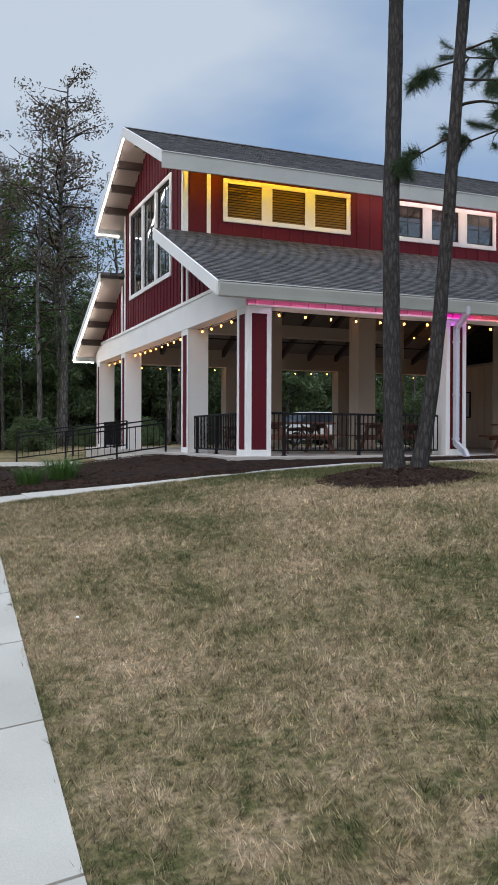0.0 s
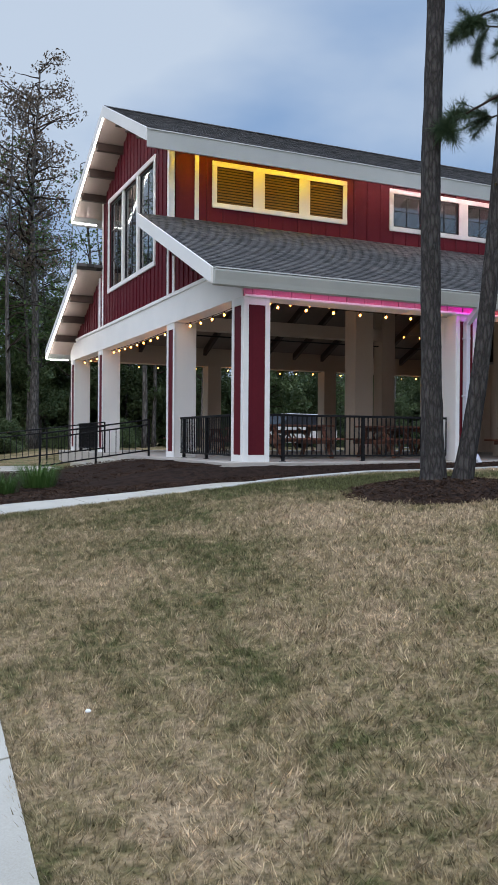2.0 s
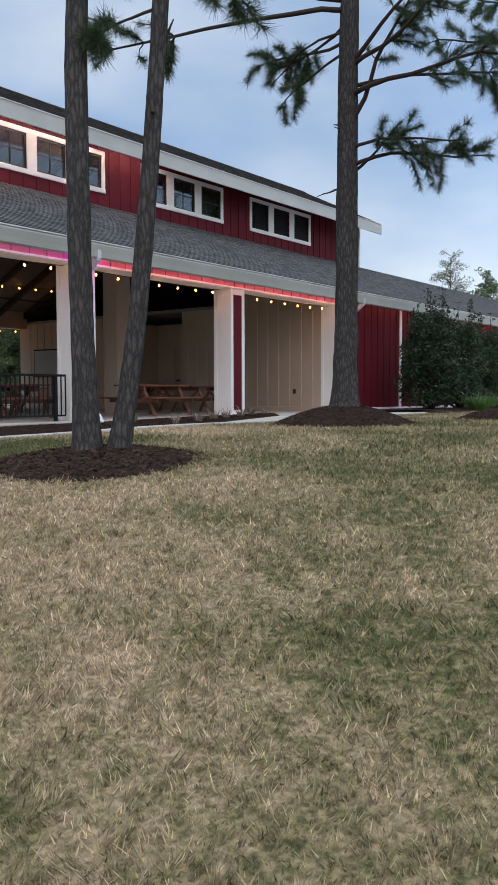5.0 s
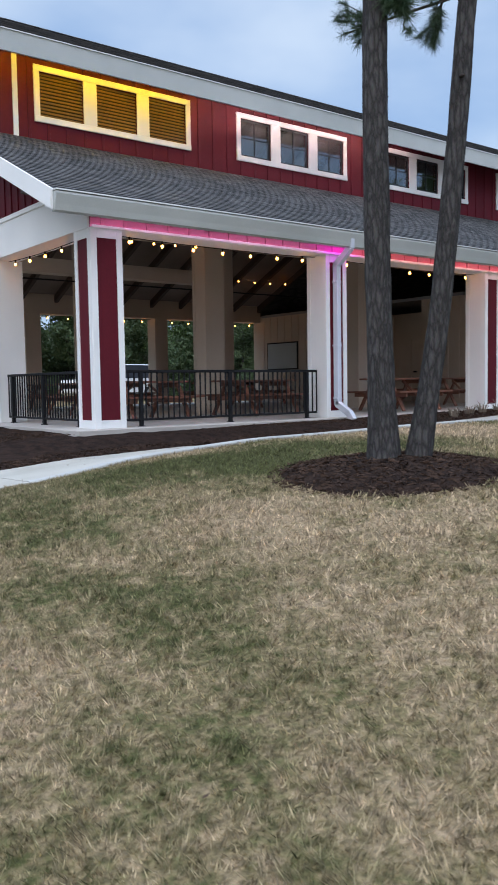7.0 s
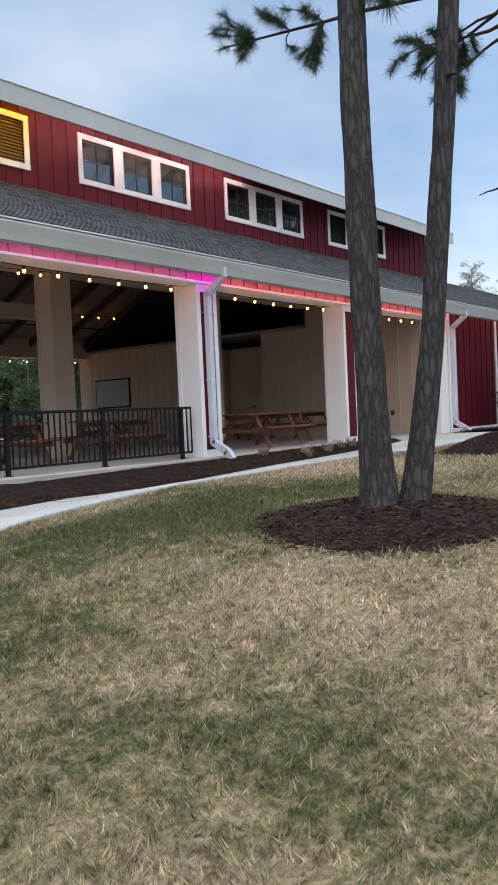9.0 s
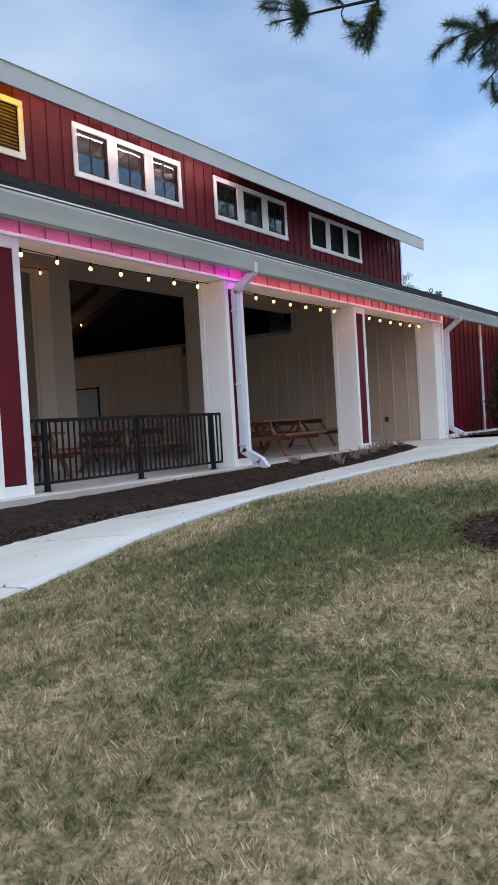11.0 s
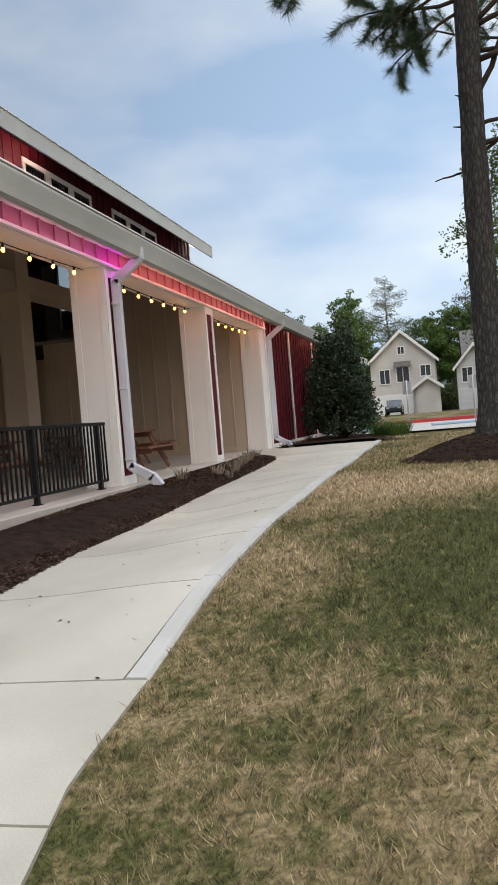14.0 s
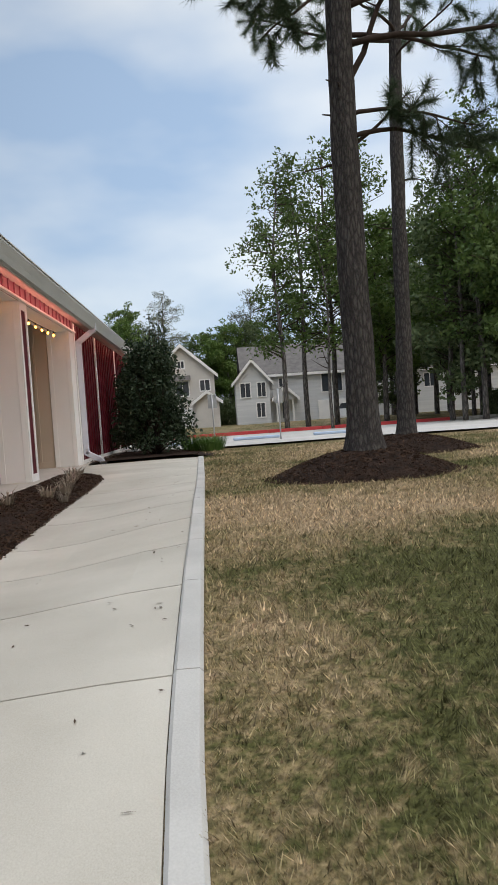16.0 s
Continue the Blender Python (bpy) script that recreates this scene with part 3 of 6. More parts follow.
def paved_panel(name, parent, corner_fn, nu, nv, lift=0.02, thick=0.14, mat="concrete"):
    """One slab whose top follows the ground; corner_fn(u, v) gives x, y for u, v in 0..1."""
    g = Geo()
    top = []
    for j in range(nv + 1):
        for i in range(nu + 1):
            x, y = corner_fn(i / nu, j / nv)
            top.append((x, y, gz(x, y) + lift))
    n = len(top)
    w = nu + 1
    vs = top + [(x, y, z - thick) for x, y, z in top]
    fs = [(j * w + i, j * w + i + 1, (j + 1) * w + i + 1, (j + 1) * w + i) for j in range(nv) for i in range(nu)]
    rim = [i for i in range(w)] + [j * w + nu for j in range(1, nv + 1)] + [nv * w + i for i in range(nu - 1, -1, -1)] + [j * w for j in range(nv - 1, 0, -1)]
    for a, b in zip(rim, rim[1:] + rim[:1]):
        fs.append((a, n + a, n + b, b))
    g.add(vs, fs)
    return part(name, g, mat, parent)


pavement = thing("pavement", "pale broom-finished concrete path with saw-cut joints", "path", kind="structure")
JOINT = 0.008
for k in range(17):  # path beside the lawn
    y0 = -8.0 + 1.22 * k

    def cf(u, v, y0=y0):
        y = y0 + JOINT + (1.22 - 2 * JOINT) * v
        x1 = float(lawn_edge_x(y))
        return -1.75 + (x1 + 1.75) * u, y
    if y0 + 1.22 < 10.4:
        paved_panel("panel", pavement, cf, 4, 4)
XS = [0.95, 2.12] + [3.28 + 1.42 * k for k in range(12)]
XE = XS[1:] + [20.4]
for x0, x1_ in zip(XS, XE):  # path in front of the planting bed
    def cf(u, v, x0=x0, w_=x1_ - x0):
        x = x0 + JOINT + (w_ - 2 * JOINT) * u
        lo = float(lawn_edge_y(x))
        lo += 0.13 if x > 3.275 else 0.0
        hi = float(bed_edge_y(x)) if x < 16.42 else 14.84
        return x, lo + (hi - lo) * v
    paved_panel("panel", pavement, cf, 5, 5)


def cf_corner(u, v):
    y = 10.305 + 2.545 * v
    x1 = min(float(lawn_edge_x(y)), 0.945) if y < 11.7 else 0.945
    return -1.75 + (x1 + 1.75) * u, y


paved_panel("panel", pavement, cf_corner, 6, 14)


def cf_north(u, v):
    return -1.75 + 1.6 * u, 12.87 + 7.2 * v


paved_panel("panel", pavement, cf_north, 4, 12)


def cf_apron(u, v):
    return -1.75 + 5.6 * u, 20.1 + 4.6 * v


paved_panel("panel", pavement, cf_apron, 10, 6)


def kerb_strip():
    kerb = thing("kerb", "low pale concrete kerb along the lawn", "kerb", kind="structure")
    xs = 3.28 + 1.42 * np.arange(13)
    for a, b in zip(xs[:-1], xs[1:]):
        g = Geo()
        rows = []
        n = 6
        for i in range(n + 1):
            x = a + 0.005 + (b - a - 0.01) * i / n
            y = float(lawn_edge_y(x))
            z = gz(x, y)
            top = z + 0.026 + 0.016 * float(step(3.28, 5.0, np.array(x)))
            rows.append([(x, y, z - 0.1), (x, y, top - 0.015), (x, y + 0.015, top), (x, y + 0.110, top), (x, y + 0.125, top - 0.015), (x, y + 0.125, z - 0.1)])
        m = len(rows[0])
        vs = [p for r in rows for p in r]
        fs = [(i * m + k, i * m + k + 1, (i + 1) * m + k + 1, (i + 1) * m + k) for i in range(n) for k in range(m - 1)]
        fs += [tuple(range(m))[::-1], tuple(n * m + k for k in range(m))]
        g.add(vs, fs)
        part("kerb_stone", g, "kerb", kerb)


kerb_strip()


def mulch_sheet(name, label, xs, lo, hi, nv, rise, seed):
    g = Geo()
    w = len(xs)
    for j in range(nv + 1):
        v = j / nv
        for x in xs:
            y = lo(x) + (hi(x) - lo(x)) * v
            bump = 0.025 * noise.noise((x * 2.2, y * 2.2, seed)) + 0.018 * noise.noise((x * 7, y * 7, seed))
            edge = min(1.0, 6 * v * (1 - v))
            z = gz(x, y)
            bank = max(0.0, 0.63 - z) * float(step(2.2, 5.2, x)) * (float(step(13.8, 14.8, y)) if y < 14.85 else 1.0)
            g.v.append((x, y, z + 0.012 + (rise + bump) * edge + bank))
    g.f = [(j * w + i, j * w + i + 1, (j + 1) * w + i + 1, (j + 1) * w + i) for j in range(nv) for i in range(w - 1)]
    return solid(name, g, "mulch", label, "mulch bed", kind="structure", smooth=True)


bed_front = mulch_sheet("planting_bed_front", "dark bark mulch bed before the pavilion slab", np.arange(0.05, 16.6, 0.12).tolist(), lambda x: float(bed_edge_y(x)),
                        lambda x: 14.84, 16, 0.05, 1)
bed_side = mulch_sheet("planting_bed_side", "dark bark mulch bed beside the gable end", np.arange(0.05, 5.5, 0.12).tolist(), lambda x: 14.845, lambda x: 20.05, 24, 0.05, 2)
bed_end = mulch_sheet("planting_bed_end", "dark bark mulch bed under evergreen shrubs", np.arange(20.62, 27.0, 0.15).tolist(), lambda x: 11.9 + 0.25 * max(0, x - 22.5),
                      lambda x: 14.98, 18, 0.07, 3)


def mound(name, label, cx, cy, r, h, seed):
    g = Geo()
    rings, seg = 12, 48
    g.v.append((cx, cy, gz(cx, cy) + h))
    for i in range(1, rings + 1):
        t = i / rings
        for k in range(seg):
            a = 2 * math.pi * k / seg
            rr = r * t * (1 + 0.09 * noise.noise((math.cos(a) * 1.7, math.sin(a) * 1.7, seed)))
            x, y = cx + rr * math.cos(a), cy + rr * math.sin(a)
            z = gz(x, y) + 0.005 + h * (1 - t ** 1.7) + 0.03 * noise.noise((x * 5, y * 5, seed)) * (1 - t)
            if i == rings:
                z = gz(x, y) - 0.03
            g.v.append((x, y, z))
    for k in range(seg):
        k2 = (k + 1) % seg
        g.f.append((0, 1 + k, 1 + k2))
        for i in range(rings - 1):
            o = 1 + i * seg
            g.f.append((o + k, o + seg + k, o + seg + k2, o + k2))
    return solid(name, g, "mulch", label, "mulch mound", "mulch rings round the pines", smooth=True)


TREE_A, TREE_B = (5.01, 8.41), (5.23, 8.22)
PINE, PINE2 = (12.23, 9.91), (16.78, 8.29)
MOUNDS = [(5.05, 8.35, 1.0, 0.13), (12.23, 9.91, 1.25, 0.33), (16.78, 8.29, 1.35, 0.33)]
for (mx, my, mr, mh), lab in zip(MOUNDS, ["low ring of dark bark mulch round twin pines", "raised ring of dark bark mulch round a thick pine", "raised ring of dark bark mulch round a slim pine"]):
    mound("mulch_mound", lab, mx, my, mr, mh, mx)


def mulch_chips():
    rng = np.random.default_rng(5)
    pos = []
    n = 24000
    x = rng.uniform(0.1, 16.3, n)
    lo = bed_edge_y(x) - 0.03
    y = lo + (14.83 - lo) * rng.uniform(0, 1, n)
    v = (y - lo) / (14.83 - lo)
    pos.append(np.stack([x, y, lawn_z(x, y) + 0.02 + 0.05 * np.clip(6 * v * (1 - v), 0, 1)], 1))
    for cx, cy, r, h in MOUNDS:
        m = int(3600 * r * r)
        t = np.sqrt(rng.uniform(0, 1.15, m))
        a = rng.uniform(0, 2 * np.pi, m)
        px, py = cx + r * t * np.cos(a), cy + r * t * np.sin(a)
        pos.append(np.stack([px, py, lawn_z(px, py) + 0.015 + h * np.clip(1 - np.clip(t, 0, 1) ** 1.7, 0, 1)], 1))
    m = 2500
    px, py = rng.uniform(20.7, 26, m), rng.uniform(12.3, 14.9, m)
    pos.append(np.stack([px, py, lawn_z(px, py) + 0.07], 1))
    m = 9000
    px, py = rng.uniform(0.1, 5.25, m), rng.uniform(14.86, 20.0, m)
    pz = lawn_z(px, py)
    pos.append(np.stack([px, py, pz + 0.06 + np.maximum(0, 0.63 - pz) * step(2.2, 5.2, px)], 1))
    p = np.concatenate(pos)
    n = len(p)
    d = rng.normal(size=(n, 3)) * np.array([1, 1, 0.35])
    d /= np.linalg.norm(d, axis=1, keepdims=True)
    s = np.cross(d, rng.normal(size=(n, 3)))
    s /= np.linalg.norm(s, axis=1, keepdims=True)
    ln, wd = rng.uniform(0.008, 0.034, (n, 1)), rng.uniform(0.002, 0.008, (n, 1))
    q = np.stack([p - d * ln - s * wd, p + d * ln - s * wd, p + d * ln * 0.8 + s * wd, p - d * ln * 0.8 + s * wd], 1)
    return tagged(quads("mulch_chips", q, "chips"), "shredded bark chips scattered over the mulch", "mulch", kind="stuff")


mulch_chips()


def lawn_blades():
    rng = np.random.default_rng(11)
    n = 2200000
    x = rng.uniform(-0.6, 24, n)
    y = rng.uniform(-1.2, 12.3, n)
    d = np.hypot(np.maximum(x + 0.3, 0), np.maximum(0, 1.5 - y) * 0.5)
    d = np.minimum(d, np.hypot(np.maximum(x - 1.6, 0), 11.6 - y))
    keep = rng.uniform(0, 1, n) < 1.0 / (1 + (d / 3.2) ** 2)
    keep &= (x > lawn_edge_x(y) + rng.normal(0.0, 0.012, n)) & (y < lawn_edge_y(x) - 0.01 + rng.normal(0, 0.012, n))
    for cx, cy, r, h in MOUNDS:
        keep &= np.hypot(x - cx, y - cy) > r * rng.uniform(0.93, 1.02, n)
    x, y, d = x[keep], y[keep], d[keep]
    n = len(x)
    z = lawn_z(x, y) - 0.004
    grid = rng.uniform(0, 1, (260, 260))
    u, v = (x + 1) * 9.0, (y + 2) * 9.0
    i, j = u.astype(int), v.astype(int)
    u, v = u - i, v - j
    u, v = u * u * (3 - 2 * u), v * v * (3 - 2 * v)
    tuft = (grid[i, j] * (1 - u) + grid[i + 1, j] * u) * (1 - v) + (grid[i, j + 1] * (1 - u) + grid[i + 1, j + 1] * u) * v
    h = rng.uniform(0.014, 0.046, n) * (1 + d * 0.02) * (0.45 + 1.1 * tuft)
    wd = rng.uniform(0.0015, 0.0032, n) * (1 + d * 0.33)
    a = rng.uniform(0, 2 * np.pi, n)
    b = tuft * 14.0 + rng.normal(0, 0.9, n)
    lean = rng.uniform(0.2, 1.25, n)
    base = np.stack([x, y, z], 1)
    side = np.stack([np.cos(a) * wd, np.sin(a) * wd, np.zeros(n)], 1)
    tip = base + np.stack([np.cos(b) * h * lean, np.sin(b) * h * lean, h], 1)
    q = np.stack([base - side, base + side, tip], 1)
    return tagged(quads("lawn_grass", q, "blade", per=3), "short dormant turf, straw coloured with green patches", "grass", kind="stuff")


lawn_blades()

# ---- pavilion: slab, columns, beams ----
floor = solid("floor", Geo().cbox(5.3, LOW_END, 14.84, 29.9, 0.3, SLAB, 0.015), "slab", "smooth grey-beige concrete floor slab of the pavilion", "floor", kind="structure")


def column(x0, y0, top, reds, mat, label, group):
    c = thing("column", label, "column", group, at=(x0, y0, SLAB))
    w, h = COLW, top - SLAB
    part("shaft", Geo().cbox(0.012, w - 0.012, 0.012, w - 0.012, 0, h, 0.004), mat, c)
    t = 0.10
    if "s" in reds:
        part("panel", Geo().box(t, w - t, 0.004, 0.0118, 0.13, h - 0.14), "red", c, "dark red recessed panel")
        for a, b in ((0, t), (w - t, w)):
            part("stile", Geo().cbox(a, b, -0.012, 0.0115, 0, h, 0.003), "white", c)
        part("rail", Geo().cbox(t, w - t, -0.012, 0.0115, 0, 0.13, 0.003), "white", c)
        part("rail", Geo().cbox(t, w - t, -0.012, 0.0115, h - 0.14, h, 0.003), "white", c)
    if "w" in reds:
        part("panel", Geo().box(0.004, 0.0118, t, w - t, 0.13, h - 0.14), "red", c, "dark red recessed panel")
        for a, b in ((0, t), (w - t, w)):
            part("stile", Geo().cbox(-0.012, 0.0115, a, b, 0, h, 0.003), "white", c)
        part("rail", Geo().cbox(-0.012, 0.0115, t, w - t, 0, 0.13, 0.003), "white", c)
        part("rail", Geo().cbox(-0.012, 0.0115, t, w - t, h - 0.14, h, 0.003), "white", c)
    else:
        for a, b in ((0.012, 0.11), (w - 0.11, w - 0.012)):
            part("corner_board", Geo().cbox(0.0, 0.0115, a, b, 0, h, 0.003), mat, c)
    return c


GCOL = [YF, 18.85, 25.3, YB - COLW]
for i, x in enumerate(COLX):
    column(x, YF, BEAM, ("sw", "s", "s", "")[i], "white", "square plain white column at the end of the open hall" if i == 3 else "square white column with a dark red front panel", "outer columns of the pavilion")
for y in GCOL[1:]:
    column(XG, y, BEAM, "w", "white", "square white column with a narrow dark red panel", "outer columns of the pavilion")
for x in COLX[1:3]:
    column(x, 18.95, 6.1, "", "beige", "tall square beige column inside the pavilion", "inner columns of the pavilion")
    column(x, 25.1, 6.1, "", "beige", "tall square beige column inside the pavilion", "inner columns of the pavilion")
    column(x, YB - COLW, BEAM, "", "beige", "square beige column on the woodland side", "rear columns of the pavilion")

beam_front = solid("beam_front", Geo().cbox(XG + 0.452, COLX[3] + COLW, YF + 0.03, YF + 0.5, BEAM, 4.06, 0.006), "white", "white boxed beam over the front openings", "beam", kind="structure")
beam_back = solid("beam_back", Geo().cbox(XG + 0.02, COLX[3], YB - 0.5, YB - 0.03, BEAM, 4.47, 0.006), "beige", "beige boxed beam over the rear openings", "beam", kind="structure")
gb = Geo().prism([(YF + 0.029, BEAM), (YF + 0.029, 4.16), (15.74, 4.5), (28.9, 4.5), (YB, 4.16), (YB, BEAM)], "x", XG - 0.03, XG + 0.45)
beam_gable = solid("beam_gable", gb, "white", "deep white boxed beam under the gable", "beam", kind="structure")
part("drip_board", Geo().cbox(XG - 0.06, XG - 0.03, 15.8, 28.8, 4.42, 4.5, 0.004), "white", beam_gable)
for y, x_end in ((18.95, COLX[3]), (25.1, COLX[2] + COLW)):
    solid("beam_inner", Geo().cbox(XG + 0.46, x_end, y + 0.05, y + 0.49, 4.58, 4.98, 0.006), "beige", "beige boxed beam between the inner columns", "beam", kind="structure")

# red frieze with battens above the front openings; its colour holds part of the pink wash
frieze = solid("frieze", Geo().box(XG, COLX[3] + COLW, YF + 0.005, YF + 0.028, BEAM + 0.01, 4.12), "frieze", "red boarded frieze under the eave, pink light wash in its colour", "frieze", kind="structure")
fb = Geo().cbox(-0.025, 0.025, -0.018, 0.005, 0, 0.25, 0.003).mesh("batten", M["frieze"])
x = XG + 0.2
while x < COLX[3] + COLW:
    piece("batten", fb, frieze, (x, YF, BEAM + 0.02))
    x += 0.405


# ---- roofs ----
def roof_plane(name, label, x0, x1, ya, za, yb, zb, mat="shingle"):
    """A sloping roof of stepped shingle courses, from its eave (ya, za) up to (yb, zb)."""
    L = math.hypot(yb - ya, zb - za)
    rows = max(1, int(L / 0.131))
    g = Geo()
    top = []
    for i in range(rows):
        a, b = i * L / rows, (i + 1) * L / rows
        top += [(a, 0.010), (b, 0.002)]
    out = [(0.0, -0.10)] + top + [(L, -0.10)]
    g.prism(out[::-1], "x", 0, x1 - x0)
    ob = solid(name, g, mat, label, "roof", kind="structure")
    d = Vector((0, yb - ya, zb - za)).normalized()
    xa = Vector((1, 0, 0)) if yb > ya else Vector((-1, 0, 0))
    m = Matrix((xa, d, xa.cross(d))).transposed().to_4x4()
    ob.matrix_basis = Matrix.Translation((x0 if yb > ya else x1, ya, za)) @ m
    return ob


LOW_TOP = EAVE_Z + PITCH * (WALL_F - EAVE_Y)
UP_TOP = UP_Z + UP_PITCH * (RIDGE - UP_Y)
roof_plane("roof_lower_front", "dark grey asphalt shingle lower roof", RAKE_X, LOW_END, EAVE_Y, EAVE_Z, WALL_F, LOW_TOP)
roof_plane("roof_lower_back", "dark grey asphalt shingle lower roof at the rear", RAKE_X, LOW_END, 2 * RIDGE - EAVE_Y, EAVE_Z, WALL_B, LOW_TOP)
roof_plane("roof_upper_front", "dark grey asphalt shingle upper roof", RAKE_X, UP_END, UP_Y, UP_Z, RIDGE, UP_TOP)
roof_plane("roof_upper_back", "dark grey asphalt shingle upper roof at the rear", RAKE_X, UP_END, 2 * RIDGE - UP_Y, UP_Z, RIDGE, UP_TOP)
solid("ridge_cap", Geo().prism([(RIDGE - 0.16, UP_TOP - 0.05), (RIDGE, UP_TOP + 0.035), (RIDGE + 0.16, UP_TOP - 0.05), (RIDGE, UP_TOP - 0.09)], "x", RAKE_X, UP_END), "shingle", "shingle cap along the ridge",
      "ridge cap", kind="structure")
solid("roof_low_top", Geo().box(UP_END, LOW_END, WALL_F - 0.02, WALL_B + 0.02, LOW_TOP - 0.14, LOW_TOP - 0.02), "shingle", "flat dark roof over the enclosed wing", "roof", kind="structure")


def slope_board(y0, z0, y1, z1, up, down, x0, x1):
    return Geo().prism([(y0, z0 - down), (y1, z1 - down), (y1, z1 + up), (y0, z0 + up)], "x", x0, x1)


def mir(y):
    return 2 * RIDGE - y


for nm, ya, za, yb, zb in (("lower", EAVE_Y - 0.02, EAVE_Z, WALL_F - 0.1, LOW_TOP - 0.045), ("upper", UP_Y - 0.02, UP_Z, RIDGE, UP_TOP)):
    for side in (0, 1):
        y0, y1 = (ya, yb) if not side else (mir(ya), mir(yb))
        solid("rake_board", slope_board(y0, za, y1, zb, 0.02, 0.27, RAKE_X - 0.035, RAKE_X + 0.004), "white", "pale painted rake board along the gable edge", "trim", "rake boards", kind="structure")
        solid("soffit_gable", slope_board(y0 + (0.07 if not side else -0.07), za - 0.125 + 0.03, y1, zb - 0.125, 0.0, 0.03, RAKE_X + 0.006, XG + 0.16), "soffit", "taupe boarded soffit under the gable overhang", "soffit", kind="structure")
        if nm == "upper":
            solid("rake_board", slope_board(y0, za, y1, zb, 0.02, 0.27, UP_END + 0.002, UP_END + 0.04), "white", "pale painted rake board along the far gable edge", "trim", "rake boards", kind="structure")
            solid("soffit_gable", slope_board(y0 + (0.07 if not side else -0.07), za - 0.095, y1, zb - 0.125, 0.0, 0.03, UP_WALL + 0.002, UP_END), "soffit", "pale boarded soffit under the far gable overhang", "soffit", kind="structure")
        for t in (0.26, 0.5, 0.74):
            y, z = y0 + (y1 - y0) * t, za + (zb - za) * t
            solid("outlooker", Geo().cbox(RAKE_X + 0.06, XG, y - 0.07, y + 0.07, z - 0.36, z - 0.15, 0.008), "brown", "short dark timber outlooker under the eave", "outlooker", "outlookers")
    end = LOW_END if nm == "lower" else UP_END
    for side in (0, 1):
        s = 1 if not side else -1
        yf = ya if not side else mir(ya)
        fd = 0.30 if nm == "lower" else 0.40
        g = Geo().prism([(yf, za - fd), (yf + s * 0.045, za - fd), (yf + s * 0.045, za - 0.004), (yf, za - 0.004)], "x", RAKE_X + 0.006, end)
        fas = solid("fascia", g, "fascia", "sage-grey painted fascia board along the eave", "fascia", kind="structure")
        gp = [(0, -0.03), (-0.115, -0.03), (-0.118, -0.06), (-0.075, -0.20), (-0.055, -0.285), (0, -0.295)]
        if nm == "lower":
            part("gutter", Geo().prism([(yf + s * p, za + q) for p, q in gp][:: s], "x", RAKE_X + 0.006, end), "fascia", fas)
        dx = 0.125 if nm == "lower" else 0.02
        part("drip_edge", Geo().prism([(yf + s * p, za + q) for p, q in [(0.05, 0.018), (-dx, 0.004), (-dx, -0.014), (0.05, -0.006)]][:: s], "x", RAKE_X + 0.006, end), "gutter", fas)
        wall = {("lower", 0): YF + 0.03, ("lower", 1): YB - 0.03, ("upper", 0): WALL_F, ("upper", 1): WALL_B}[nm, side]
        lo, hi = sorted((yf + s * 0.046, wall))
        zs = za - 0.12
        eave = Geo().box(XG - 0.02, end, lo, hi, zs, zs + 0.025)
        if nm == "upper":
            eave = slope_board(yf + s * 0.046, za - 0.13, wall, za - 0.13 + UP_PITCH * 0.75, 0.0, 0.025, XG - 0.02, end)
        solid("soffit_eave", eave, "soffit", "pale boarded soffit under the eave", "soffit", kind="structure")

# ceilings: dark stained boards under the roofs, with rafters
for nm, a, b in (("front", 0, 1), ("back", 1, 1)):
    f = (lambda y: y) if nm == "front" else mir
    part_low = slope_board(f(15.5), EAVE_Z + PITCH * 0.9 - 0.13, f(WALL_F), LOW_TOP - 0.13, 0.0, 0.02, XG + 0.46, COLX[3])
    solid("ceiling_low_" + nm, part_low, "ceil", "dark stained board ceiling under the lower roof", "ceiling", kind="structure")
    part_up = slope_board(f(WALL_F + 0.16), UP_Z + UP_PITCH * 0.91 - 0.13, f(RIDGE), UP_TOP - 0.13, 0.0, 0.02, XG + 0.2, UP_WALL - 0.1)
    solid("ceiling_high_" + nm, part_up, "ceil", "dark stained board ceiling under the upper roof", "ceiling", kind="structure")
    x = XG + 1.1
    while x < COLX[3]:
        g = Geo().beam((x, f(15.3), EAVE_Z + PITCH * 0.7 - 0.27), (x, f(19.1), LOW_TOP - 0.33), 0.13, 0.22)
        solid("rafter", g, "brown", "dark timber rafter under the lower roof", "rafter", "rafters")
        g = Geo().beam((x, f(WALL_F + 0.2), UP_Z + UP_PITCH * 0.95 - 0.27), (x, f(RIDGE - 0.05), UP_TOP - 0.27), 0.13, 0.22)
        solid("rafter", g, "brown", "dark timber rafter under the upper roof", "rafter", "rafters")
        x += 1.22
solid("tie_rod", Geo().tube([(XG + 0.46, 25.37, 4.42), (COLX[3], 25.37, 4.42)], 0.022, 8), "black", "thin black steel tie rod along the hall", "tie rod")

# ---- clerestory walls ----
def unit_spans(x0, x1):
    w = (x1 - x0 - 0.24 - 0.6) / 3
    return [(x0 + 0.12 + i * (w + 0.3), x0 + 0.12 + i * (w + 0.3) + w) for i in range(3)]


